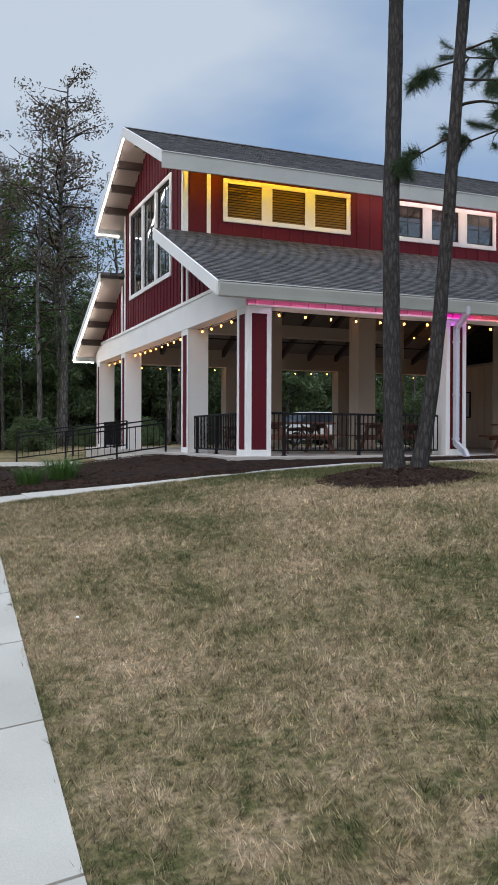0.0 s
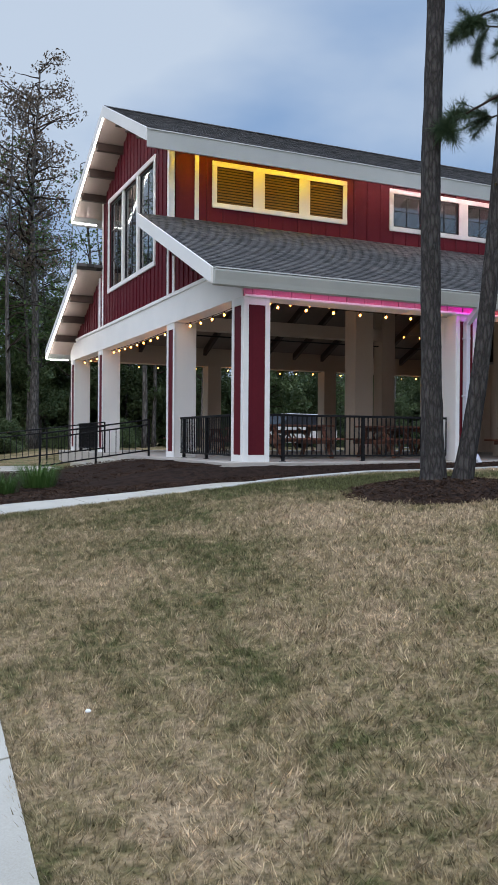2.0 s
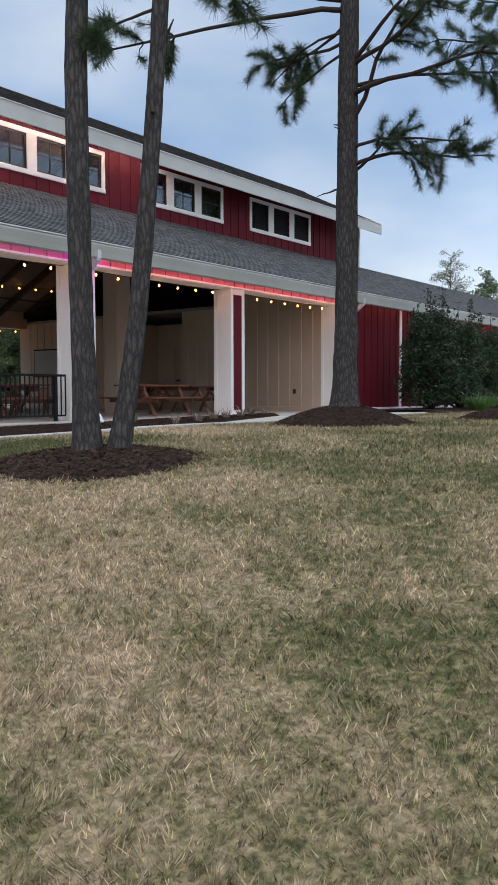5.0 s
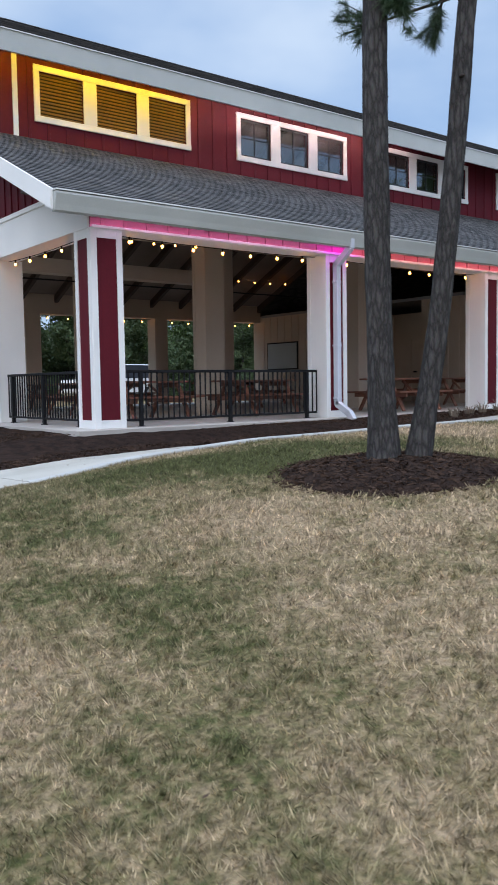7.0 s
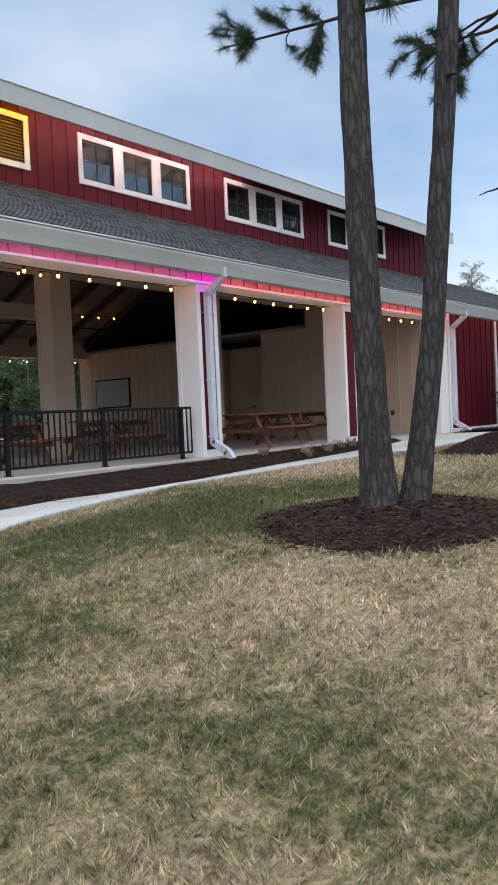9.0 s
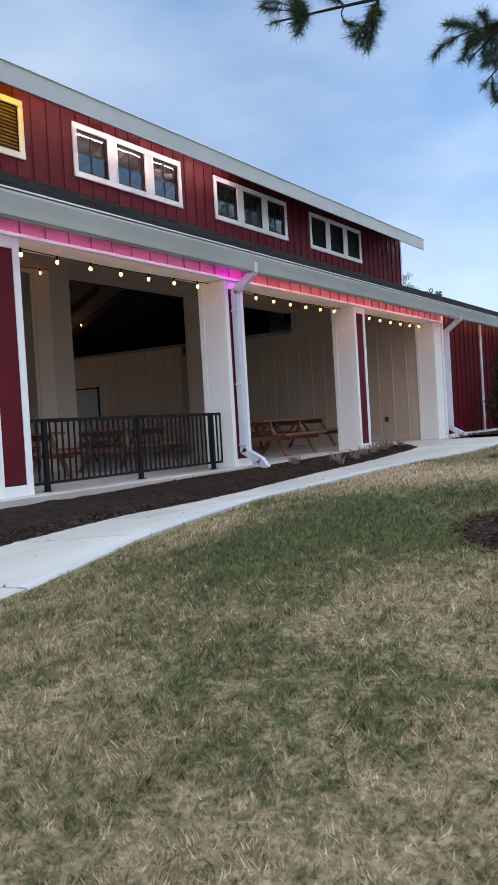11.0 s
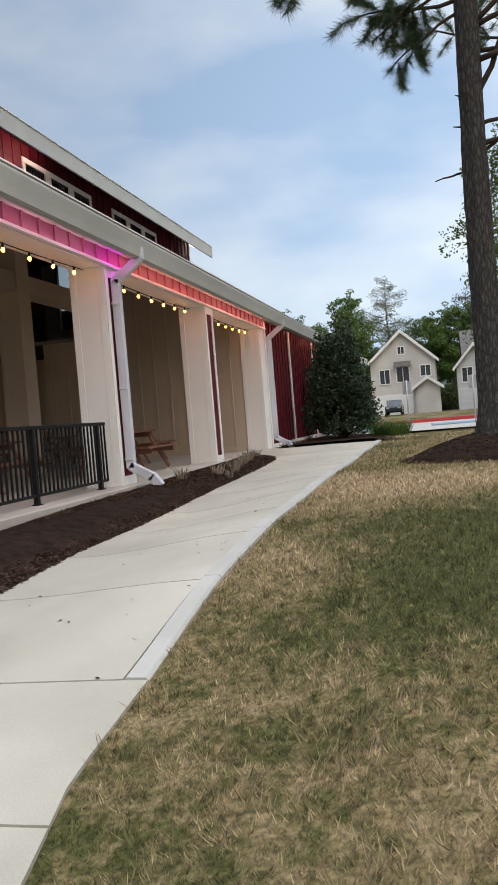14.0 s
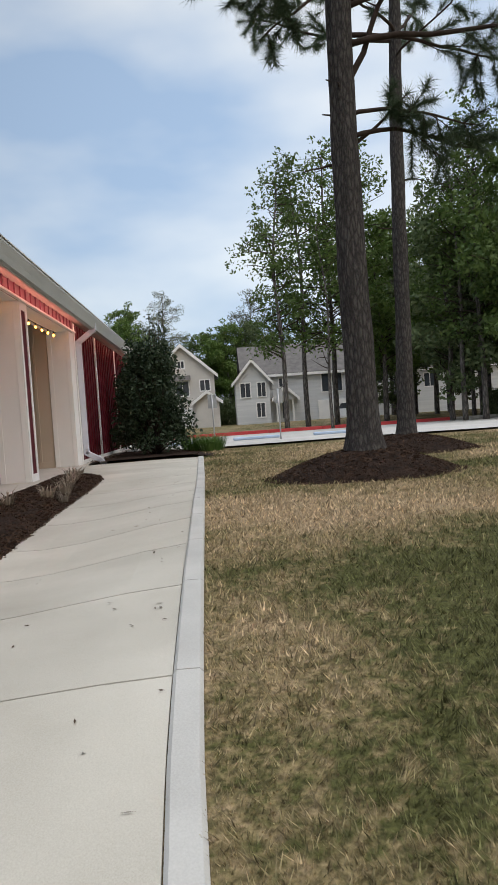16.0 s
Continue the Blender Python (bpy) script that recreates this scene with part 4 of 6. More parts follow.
def cler_wall(name, y, label):
    """A clerestory wall: long sill and head courses, and a pier between each pair of openings."""
    z0, z1 = LOW_TOP - 0.25, UP_Z + 0.22
    y0, y1 = (y, y + 0.16) if y < RIDGE else (y - 0.16, y)
    spans = [s for a, b, k in CLER for s in unit_spans(a, b)]
    xe = UP_WALL
    ob = solid(name, Geo().box(XG + 0.01, xe, y0, y1, z0, WIN_Z0 + 0.12), "red", label, "wall", kind="structure")
    part("head_course", Geo().box(XG + 0.01, xe, y0, y1, WIN_Z1 - 0.12, z1), "red", ob)
    x = XG + 0.01
    for a, b in spans + [(xe, xe)]:
        part("pier", Geo().box(x, a, y0, y1, WIN_Z0 + 0.12, WIN_Z1 - 0.12), "red", ob)
        x = b
    return ob


wall_cler = cler_wall("wall_clerestory_front", WALL_F, "dark red board and batten clerestory wall")
cler_wall("wall_clerestory_back", WALL_B, "dark red rear clerestory wall")
cb = Geo().cbox(-0.028, 0.028, -0.022, 0.002, 0, 1, 0.003).mesh("batten", M["red"])
x = XG + 0.95
while x < UP_WALL - 0.1:
    for a, b, k in CLER:
        if a - 0.03 < x < b + 0.03:
            p = piece("batten", cb, wall_cler, (x, WALL_F, LOW_TOP - 0.1))
            p.scale = (1, 1, WIN_Z0 - LOW_TOP + 0.1)
            p = piece("batten", cb, wall_cler, (x, WALL_F, WIN_Z1))
            p.scale = (1, 1, 0.42)
            break
    else:
        p = piece("batten", cb, wall_cler, (x, WALL_F, LOW_TOP - 0.1))
        p.scale = (1, 1, UP_Z - LOW_TOP + 0.30)
    x += 0.405
for xa, xb in ((XG - 0.02, XG + 0.12), (XG + 0.62, XG + 0.72), (UP_WALL - 0.12, UP_WALL)):
    part("corner_board", Geo().cbox(xa, xb, WALL_F - 0.03, WALL_F - 0.001, LOW_TOP - 0.1, UP_Z + 0.19, 0.004), "white", wall_cler)
part("head_board", Geo().cbox(XG + 0.121, XG + 0.619, WALL_F - 0.028, WALL_F - 0.001, UP_Z + 0.06, UP_Z + 0.19, 0.004), "white", wall_cler)


def window_group(idx, x0, x1, kind):
    lab = {"louver": "white-framed group of three horizontal louver vents", "window": "white-framed group of three four-pane windows", "shutter": "white-framed group of three dark louvered panels"}[kind]
    w = thing("window_%d" % idx, lab, "window", kind="structure")
    y0, y1 = WALL_F - 0.035, WALL_F - 0.001
    spans = unit_spans(x0, x1)
    part("sill", Geo().cbox(x0, x1, y0 - 0.01, y1, WIN_Z0, WIN_Z0 + 0.12, 0.005), "white", w)
    part("head", Geo().cbox(x0, x1, y0, y1, WIN_Z1 - 0.12, WIN_Z1, 0.005), "white", w)
    edges = [x0] + [v for s in spans for v in s] + [x1]
    for a, b in zip(edges[::2], edges[1::2]):
        part("mullion", Geo().cbox(a, b, y0, y1, WIN_Z0 + 0.121, WIN_Z1 - 0.121, 0.005), "white", w)
    za, zb = WIN_Z0 + 0.12, WIN_Z1 - 0.12
    for a, b in spans:
        if kind == "window":
            s = Geo()
            s.box(a, a + 0.04, WALL_F + 0.02, WALL_F + 0.07, za, zb).box(b - 0.04, b, WALL_F + 0.02, WALL_F + 0.07, za, zb)
            s.box(a + 0.04, b - 0.04, WALL_F + 0.02, WALL_F + 0.07, za, za + 0.045).box(a + 0.04, b - 0.04, WALL_F + 0.02, WALL_F + 0.07, zb - 0.045, zb)
            sash = part("sash", s, "sash", w)
            c, zc = (a + b) / 2, (za + zb) / 2
            part("muntin", Geo().box(c - 0.012, c + 0.012, WALL_F + 0.025, WALL_F + 0.06, za + 0.045, zb - 0.045), "sash", sash)
            part("muntin", Geo().box(a + 0.04, b - 0.04, WALL_F + 0.028, WALL_F + 0.058, zc - 0.012, zc + 0.012), "sash", sash)
            pane = part("pane", Geo().box(a + 0.04, b - 0.04, WALL_F + 0.040, WALL_F + 0.046, za + 0.045, zb - 0.045), "glass", sash)
            pane.visible_shadow = False
        else:
            n = 13
            mat = "louver" if kind == "louver" else "sash"
            sl = Geo().cbox(0, b - a, -0.027, 0.027, -0.006, 0.006, 0.002).mesh("slat", M[mat])
            part("backing", Geo().box(a, b, WALL_F + 0.10, WALL_F + 0.12, za, zb), "sash", w)
            for i in range(n):
                piece("slat", sl, w, (a, WALL_F + 0.035, za + (i + 0.5) * (zb - za) / n), (radians(62), 0, 0))


for i, (a, b, k) in enumerate(CLER):
    window_group(i + 1, a, b, k)

# ---- gable wall ----
GW = (20.4, 24.6, 5.5, 7.98)


def low_under(y):
    y = min(y, mir(y))
    return EAVE_Z - 0.15 + PITCH * (y - EAVE_Y)


def up_under(y):
    y = min(y, mir(y))
    return UP_Z - 0.15 + UP_PITCH * (y - UP_Y)


def gable_top(y):
    return up_under(y) if WALL_F <= y <= WALL_B else low_under(y)


g = Geo()
yb0 = EAVE_Y + (4.48 - EAVE_Z + 0.15) / PITCH
yb1 = EAVE_Y + (5.5 - EAVE_Z + 0.15) / PITCH
g.prism([(yb0, 4.48), (mir(yb0), 4.48), (mir(yb1), 5.5), (yb1, 5.5)], "x", XG, XG + 0.16)
g.prism([(yb1, 5.5), (GW[0], 5.5), (GW[0], GW[3]), (WALL_F, GW[3]), (WALL_F, low_under(WALL_F))], "x", XG, XG + 0.16)
g.prism([(GW[1], 5.5), (mir(yb1), 5.5), (WALL_B, low_under(WALL_F)), (WALL_B, GW[3]), (GW[1], GW[3])], "x", XG, XG + 0.16)
g.prism([(WALL_F, GW[3]), (WALL_B, GW[3]), (WALL_B, up_under(WALL_B)), (RIDGE, up_under(RIDGE)), (WALL_F, up_under(WALL_F))], "x", XG, XG + 0.16)
wall_gable = solid("wall_gable", g, "red", "dark red board and batten gable wall", "wall", kind="structure")
gbm = Geo().cbox(-0.022, 0.002, -0.028, 0.028, 0, 1, 0.003).mesh("batten", M["red"])
y = 15.9
while y < 28.9:
    spans = [(4.5, gable_top(y))]
    if GW[0] - 0.12 < y < GW[1] + 0.12:
        spans = [(4.5, GW[2] - 0.12), (GW[3] + 0.12, gable_top(y))]
    for a, b in spans:
        if b - a > 0.08:
            p = piece("batten", gbm, wall_gable, (XG, y, a))
            p.scale = (1, 1, b - a)
    y += 0.30
for yc in (18.9, 19.3, WALL_B, mir(18.9)):
    part("corner_board", Geo().cbox(XG - 0.035, XG - 0.001, yc - 0.06, yc + 0.06, 4.5, gable_top(yc) if yc in (19.3, WALL_B) else low_under(yc), 0.004), "white", wall_gable)

window_5 = thing("window_5", "large white-framed gable window of three tall lights", "window", kind="structure")
ys = [GW[0], GW[0] + 1.4, GW[0] + 2.8, GW[1]]
part("sill", Geo().cbox(XG - 0.045, XG - 0.001, GW[0] - 0.11, GW[1] + 0.11, GW[2] - 0.12, GW[2], 0.005), "white", window_5)
part("head", Geo().cbox(XG - 0.04, XG - 0.001, GW[0] - 0.11, GW[1] + 0.11, GW[3], GW[3] + 0.12, 0.005), "white", window_5)
for yy in (GW[0] - 0.11, GW[1]):
    part("jamb", Geo().cbox(XG - 0.04, XG - 0.001, yy, yy + 0.11, GW[2], GW[3], 0.005), "white", window_5)
for yy in ys[1:3]:
    part("mullion", Geo().cbox(XG - 0.03, XG + 0.1, yy - 0.07, yy + 0.07, GW[2], GW[3], 0.005), "white", window_5)
for a, b in zip(ys[:-1], ys[1:]):
    a, b = a + (0.07 if a > GW[0] else 0), b - (0.07 if b < GW[1] else 0)
    s = Geo()
    for u0, u1 in ((a, a + 0.05), (b - 0.05, b)):
        s.box(XG + 0.03, XG + 0.08, u0, u1, GW[2], GW[3])
    for q0 in (GW[2], GW[3] - 0.05):
        s.box(XG + 0.03, XG + 0.08, a + 0.05, b - 0.05, q0, q0 + 0.05)
    sash = part("sash", s, "sash", window_5)
    c = (a + b) / 2
    part("muntin", Geo().box(XG + 0.04, XG + 0.07, c - 0.012, c + 0.012, GW[2] + 0.05, GW[3] - 0.05), "sash", sash)
    for q in (1 / 3, 2 / 3):
        zc = GW[2] + (GW[3] - GW[2]) * q
        part("muntin", Geo().box(XG + 0.042, XG + 0.068, a + 0.05, b - 0.05, zc - 0.012, zc + 0.012), "sash", sash)
    pane = part("pane", Geo().box(XG + 0.052, XG + 0.058, a + 0.05, b - 0.05, GW[2] + 0.05, GW[3] - 0.05), "glass", sash)
    pane.visible_shadow = False

# far gable of the upper roof, enclosed wing and inner walls
g = Geo()
FX0, FX1 = UP_WALL - 0.16, UP_WALL
g.box(FX0, FX1, WALL_F, WALL_B, 4.12, GW[2])
g.box(FX0, FX1, WALL_F, GW[0], GW[2], GW[3])
g.box(FX0, FX1, GW[1], WALL_B, GW[2], GW[3])
g.prism([(WALL_F, GW[3]), (WALL_B, GW[3]), (WALL_B, up_under(WALL_B)), (RIDGE, up_under(RIDGE)), (WALL_F, up_under(WALL_F))], "x", FX0, FX1)
solid("wall_gable_far", g, "red", "dark red far gable wall of the upper roof", "wall", kind="structure")
g = Geo()
g.box(FX0 - 0.03, FX0 - 0.003, WALL_F + 0.17, WALL_B - 0.17, 4.12, GW[2])
g.box(FX0 - 0.03, FX0 - 0.003, WALL_F + 0.17, GW[0], GW[2], GW[3])
g.box(FX0 - 0.03, FX0 - 0.003, GW[1], WALL_B - 0.17, GW[2], GW[3])
solid("wall_lining", g, "dark", "grey boarded lining inside the far gable", "wall", kind="structure")
window_6 = thing("window_6", "dark-framed large window in the far gable", "window", kind="structure")
for yy in (GW[0], GW[0] + 1.37, GW[0] + 2.77, GW[1] - 0.06):
    part("mullion", Geo().cbox(FX0 - 0.02, FX1 + 0.02, yy, yy + 0.06, GW[2], GW[3], 0.004), "brown", window_6)
for a, b in ((GW[0] + 0.06, GW[0] + 1.37), (GW[0] + 1.43, GW[0] + 2.77), (GW[0] + 2.83, GW[1] - 0.06)):
    pane = part("pane", Geo().box(FX0 + 0.07, FX0 + 0.076, a, b, GW[2], GW[3]), "glass", window_6)
    pane.visible_shadow = False
    part("muntin", Geo().box(FX0 + 0.05, FX0 + 0.068, a, b, 6.7, 6.73), "brown", window_6)
IN_X = COLX[3] + 0.03
g = Geo()
g.prism([(YF + COLW, SLAB), (WALL_F, SLAB), (WALL_F, 6.0), (YF + COLW, 4.3)], "x", IN_X, IN_X + 0.15)
g.box(IN_X, IN_X + 0.15, WALL_F, 21.0, SLAB, 4.0)
g.box(IN_X + 0.15, IN_X + 1.35, 20.85, 21.0, SLAB, 4.0)
g.box(IN_X + 1.35, IN_X + 1.5, 20.85, 23.55, SLAB, 3.75)
g.box(IN_X + 0.15, IN_X + 1.35, 23.4, 23.55, SLAB, 3.75)
g.box(IN_X, IN_X + 0.15, 23.4, YB - 0.02, SLAB, 4.0)
wall_inner = solid("wall_inner", g, "beige", "beige board and batten inner end wall", "wall", kind="structure")
ib = Geo().cbox(-0.02, 0.001, -0.03, 0.03, 0, 1, 0.003).mesh("batten", M["beige"])
y = 15.85
while y < 29.3:
    if not 20.9 < y < 23.5:
        p = piece("batten", ib, wall_inner, (IN_X, y, SLAB + 0.14))
        p.scale = (1, 1, (4.3 + PITCH * 0.8 * (y - 15.5) if y < WALL_F else 4.0) - SLAB - 0.16)
    y += 0.41
part("baseboard", Geo().cbox(IN_X - 0.022, IN_X - 0.001, YF + COLW, 20.99, SLAB, SLAB + 0.14, 0.004), "beige", wall_inner)
solid("ceiling_rooms", Geo().box(IN_X + 0.02, UP_WALL, 19.4, YB - 0.5, 4.002, 4.1), "dark", "dark lid over the inner rooms", "ceiling", kind="structure")

door_1 = thing("door_1", "closed pale grey inner door with a dark lever", "door", kind="structure")
part("leaf", Geo().cbox(IN_X + 1.30, IN_X + 1.345, 21.6, 22.55, SLAB + 0.01, SLAB + 2.1, 0.004), "beige", door_1)
for yy in (21.5, 22.55):
    part("jamb", Geo().cbox(IN_X + 1.28, IN_X + 1.349, yy, yy + 0.1, SLAB, SLAB + 2.2, 0.004), "beige", door_1)
part("head", Geo().cbox(IN_X + 1.28, IN_X + 1.349, 21.6, 22.55, SLAB + 2.11, SLAB + 2.2, 0.004), "beige", door_1)
part("door_handle", Geo().cbox(IN_X + 1.24, IN_X + 1.30, 22.28, 22.44, SLAB + 0.98, SLAB + 1.03, 0.01), "black", door_1)

wsx = COLX[3] + COLW
wing = solid("wall_wing", Geo().box(wsx, LOW_END - 0.6, YF + 0.03, YF + 0.2, SLAB - 0.05, 4.1), "red", "dark red ribbed wall of the enclosed wing", "wall", kind="structure")
wb = Geo().cbox(-0.03, 0.03, -0.024, 0.002, 0, 1, 0.003).mesh("batten", M["red"])
x = wsx + 0.35
while x < LOW_END - 0.7:
    p = piece("batten", wb, wing, (x, YF + 0.03, SLAB - 0.04))
    p.scale = (1, 1, 3.36)
    x += 0.405
for x in (wsx + 0.02, 24.2, 28.5, 33.0):
    part("corner_board", Geo().cbox(x, x + 0.14, YF - 0.01, YF + 0.029, SLAB - 0.04, 4.06, 0.004), "white", wing)
part("base_board", Geo().cbox(wsx + 0.16, LOW_END - 0.6, YF - 0.005, YF + 0.028, SLAB - 0.06, SLAB + 0.1, 0.004), "white", wing)
solid("wall_wing_back", Geo().box(wsx, LOW_END - 0.6, YB - 0.2, YB - 0.03, SLAB, 4.1), "red", "plain red rear wall of the enclosed wing", "wall", kind="structure")
solid("wall_wing_far", Geo().prism([(YF + 0.2, SLAB), (YB - 0.2, SLAB), (YB - 0.2, 4.2), (WALL_B, LOW_TOP - 0.2), (WALL_F, LOW_TOP - 0.2), (YF + 0.2, 4.2)], "x", LOW_END - 0.75, LOW_END - 0.6), "red",
      "plain red far wall of the enclosed wing", "wall", kind="structure")
solid("outlet_box", Geo().cbox(IN_X - 0.035, IN_X - 0.004, 16.42, 16.52, 1.28, 1.42, 0.006), "brown", "small dark outlet box on the inner wall", "outlet")


# ---- light strips ----
def strip(name, a, b, mat, label, w=0.014):
    return solid(name, Geo().beam(a, b, w, w, 0.002), mat, label, "light strip", "light strips of the pavilion")


strip("led_strip", (XG + 0.05, UP_Y + 0.16, UP_Z - 0.09), (10.75, UP_Y + 0.16, UP_Z - 0.09), "led_yellow", "yellow light strip under the upper eave", 0.02)
strip("led_strip", (10.8, UP_Y + 0.16, UP_Z - 0.09), (17.3, UP_Y + 0.16, UP_Z - 0.09), "led_cool", "pinkish white light strip under the upper eave", 0.02)
LE_Y, LE_Z = YF - 0.032, BEAM + 0.026
# added lip: hides the strip from below and sends its glow up the frieze
channel = Geo().prism([(YF + 0.004, BEAM + 0.002), (YF - 0.058, BEAM + 0.002), (YF - 0.058, BEAM + 0.040), (YF - 0.052, BEAM + 0.040), (YF - 0.052, BEAM + 0.009), (YF + 0.004, BEAM + 0.009)], "x", XG, COLX[3] + COLW)
solid("light_channel", channel, "white", "slim white channel added along the frieze foot to hide the light strip", "light channel")
strip("led_strip", (XG + 0.03, LE_Y, LE_Z), (10.5, LE_Y, LE_Z), "led_pink", "pink light strip along the foot of the frieze", 0.02)
strip("led_strip", (10.52, LE_Y, LE_Z), (11.2, LE_Y, LE_Z), "led_magenta", "magenta light strip along the foot of the frieze", 0.02)
strip("led_strip", (11.22, LE_Y, LE_Z), (COLX[3] + COLW, LE_Y, LE_Z), "led_salmon", "salmon red light strip along the foot of the frieze", 0.02)
# unseen extra run, added so the coloured wash reaches columns and wing wall
EV_Y, EV_Z = EAVE_Y + 0.075, 4.045
for xa, xb, tint, word in ((XG + 0.05, 10.5, "led_pink", "pink"), (10.52, 11.2, "led_magenta", "magenta"), (11.22, 34.0, "led_salmon", "salmon red")):
    strip("led_strip", (xa, EV_Y, EV_Z), (xb, EV_Y, EV_Z), tint, word + " light strip added unseen behind the eave fascia", 0.017)
strip("led_strip", (RAKE_X + 0.03, UP_Y + 0.3, UP_Z - 0.03), (RAKE_X + 0.03, RIDGE - 0.05, UP_TOP - 0.20), "led_white", "white light strip behind the upper rake board", 0.045)
strip("led_strip", (UP_END - 0.02, UP_Y + 0.12, UP_Z - 0.12), (UP_END - 0.02, RIDGE - 0.05, UP_TOP - 0.20), "led_white", "white light strip behind the far rake board", 0.026)
lx = RAKE_X - 0.012
strip("led_strip", (lx, RIDGE + 0.05, UP_TOP - 0.30), (lx, mir(UP_Y), UP_Z - 0.285), "led_white", "white light strip along the upper rake", 0.03)
strip("led_strip", (lx, mir(UP_Y) - 0.02, UP_Z - 0.32), (XG - 0.04, mir(UP_Y) - 0.02, UP_Z - 0.32), "led_white", "white light strip across the upper eave end", 0.03)
strip("led_strip", (lx, WALL_B + 0.15, LOW_TOP - 0.36), (lx, mir(EAVE_Y), EAVE_Z - 0.285), "led_white", "white light strip along the lower rake", 0.03)
strip("led_strip", (lx, mir(EAVE_Y) - 0.02, EAVE_Z - 0.32), (XG - 0.04, mir(EAVE_Y) - 0.02, EAVE_Z - 0.32), "led_white", "white light strip across the lower eave end", 0.03)


# ---- string lights ----
def sphere_geo(r, seg=10, rings=7, sz=1.25):
    g = Geo()
    g.v.append((0, 0, -r * sz))
    for i in range(1, rings):
        a = -math.pi / 2 + math.pi * i / rings
        for k in range(seg):
            b = 2 * math.pi * k / seg
            g.v.append((r * math.cos(a) * math.cos(b), r * math.cos(a) * math.sin(b), r * sz * math.sin(a)))
    g.v.append((0, 0, r * sz))
    for k in range(seg):
        k2 = (k + 1) % seg
        g.f.append((0, 1 + k2, 1 + k))
        for i in range(rings - 2):
            o = 1 + i * seg
            g.f.append((o + k, o + k2, o + seg + k2, o + seg + k))
        g.f.append((1 + (rings - 2) * seg + k, 1 + (rings - 2) * seg + k2, len(g.v) - 1))
    return g


BULB = sphere_geo(0.024).mesh("bulb", M["bulb"], True)
SOCKET = Geo().tube([(0, 0, 0.03), (0, 0, 0.085)], [0.016, 0.014], 8).mesh("socket", M["black"], True)


def string_light(a, b, n, sag=0.035):
    s = thing("string_light", "black festoon cable with glowing warm bulbs", "string light", "festoon lights of the pavilion")
    a, b = Vector(a), Vector(b)
    pts = []
    for i in range(25):
        t = i / 24
        p = a.lerp(b, t)
        p.z -= sag * 4 * t * (1 - t)
        pts.append(p)
    part("cable", Geo().tube(pts, 0.007, 6), "black", s)
    for i in range(n):
        t = (i + 0.5) / n
        p = a.lerp(b, t)
        p.z -= sag * 4 * t * (1 - t) + 0.075
        piece("socket", SOCKET, s, p)
        piece("bulb", BULB, s, p)
    return s


ZS = BEAM - 0.02
for i in range(3):
    string_light((COLX[i] + COLW, 15.3, ZS), (COLX[i + 1], 15.3, ZS), 7)
    string_light((COLX[i] + COLW, YB - 0.25, ZS), (COLX[i + 1], YB - 0.25, ZS), 6)
for (ya, yb, n) in ((YF + COLW, GCOL[1], 5), (GCOL[1] + COLW, GCOL[2], 10), (GCOL[2] + COLW, GCOL[3], 4)):
    string_light((XG + 0.25, ya, ZS), (XG + 0.25, yb, ZS), n)
string_light((COLX[0] + COLW, 18.9, 4.56), (COLX[1], 18.9, 4.56), 8, 0.05)
string_light((COLX[2] + COLW, 27.2, 5.2), (COLX[3] + 0.02, 27.2, 5.2), 6, 0.05)


# ---- railings ----
def railing(a, b, label, posts=3, drop=0.0):
    """A black steel railing from a to b (feet); the far end may stand lower by drop."""
    r = thing("railing", label, "railing", "black railings of the pavilion", at=None)
    a, b = Vector(a), Vector(b)
    part("top_rail", Geo().beam(a + Vector((0, 0, 0.89)), b + Vector((0, 0, 0.89)), 0.055, 0.045), "black", r)
    part("bottom_rail", Geo().beam(a + Vector((0, 0, 0.11)), b + Vector((0, 0, 0.11)), 0.035, 0.035), "black", r)
    L = (b - a).length
    bal = Geo().cbox(-0.011, 0.011, -0.011, 0.011, 0.12, 0.875, 0.002).mesh("baluster", M["black"])
    n = int(L / 0.105)
    for i in range(n + 1):
        piece("baluster", bal, r, a.lerp(b, i / n))
    pm = Geo().cbox(-0.03, 0.03, -0.03, 0.03, 0, 0.9, 0.004).mesh("post", M["black"])
    fm = Geo().cbox(-0.05, 0.05, -0.05, 0.05, 0, 0.012, 0.003).mesh("foot_plate", M["black"])
    for i in range(posts):
        t = 0.08 + 0.86 * i / (posts - 1)
        piece("post", pm, r, a.lerp(b, t))
        piece("foot_plate", fm, r, a.lerp(b, t))
    return r


railing((XG + COLW + 0.03, 15.15, SLAB), (COLX[1] - 0.12, 15.15, SLAB), "black steel railing with thin balusters along the front opening")
railing((XG + 0.15, YF + COLW + 0.04, SLAB), (XG + 0.15, GCOL[1] - 0.05, SLAB), "black steel railing with thin balusters on the gable side")
railing((XG + 0.15, GCOL[2] + COLW + 0.05, SLAB), (XG + 0.15, GCOL[3] - 0.05, SLAB), "black steel railing beside the steps")

# steps and sloping handrails at the gable side
steps = thing("steps", "three pale concrete steps up to the pavilion floor", "steps", kind="structure")
for i in range(3):
    part("step", Geo().cbox(5.3 - 0.4 * (i + 1), 5.3 - 0.4 * i + 0.0, 20.3, 24.4, 0.2, SLAB - 0.13 * (i + 1), 0.012), "concrete", steps)


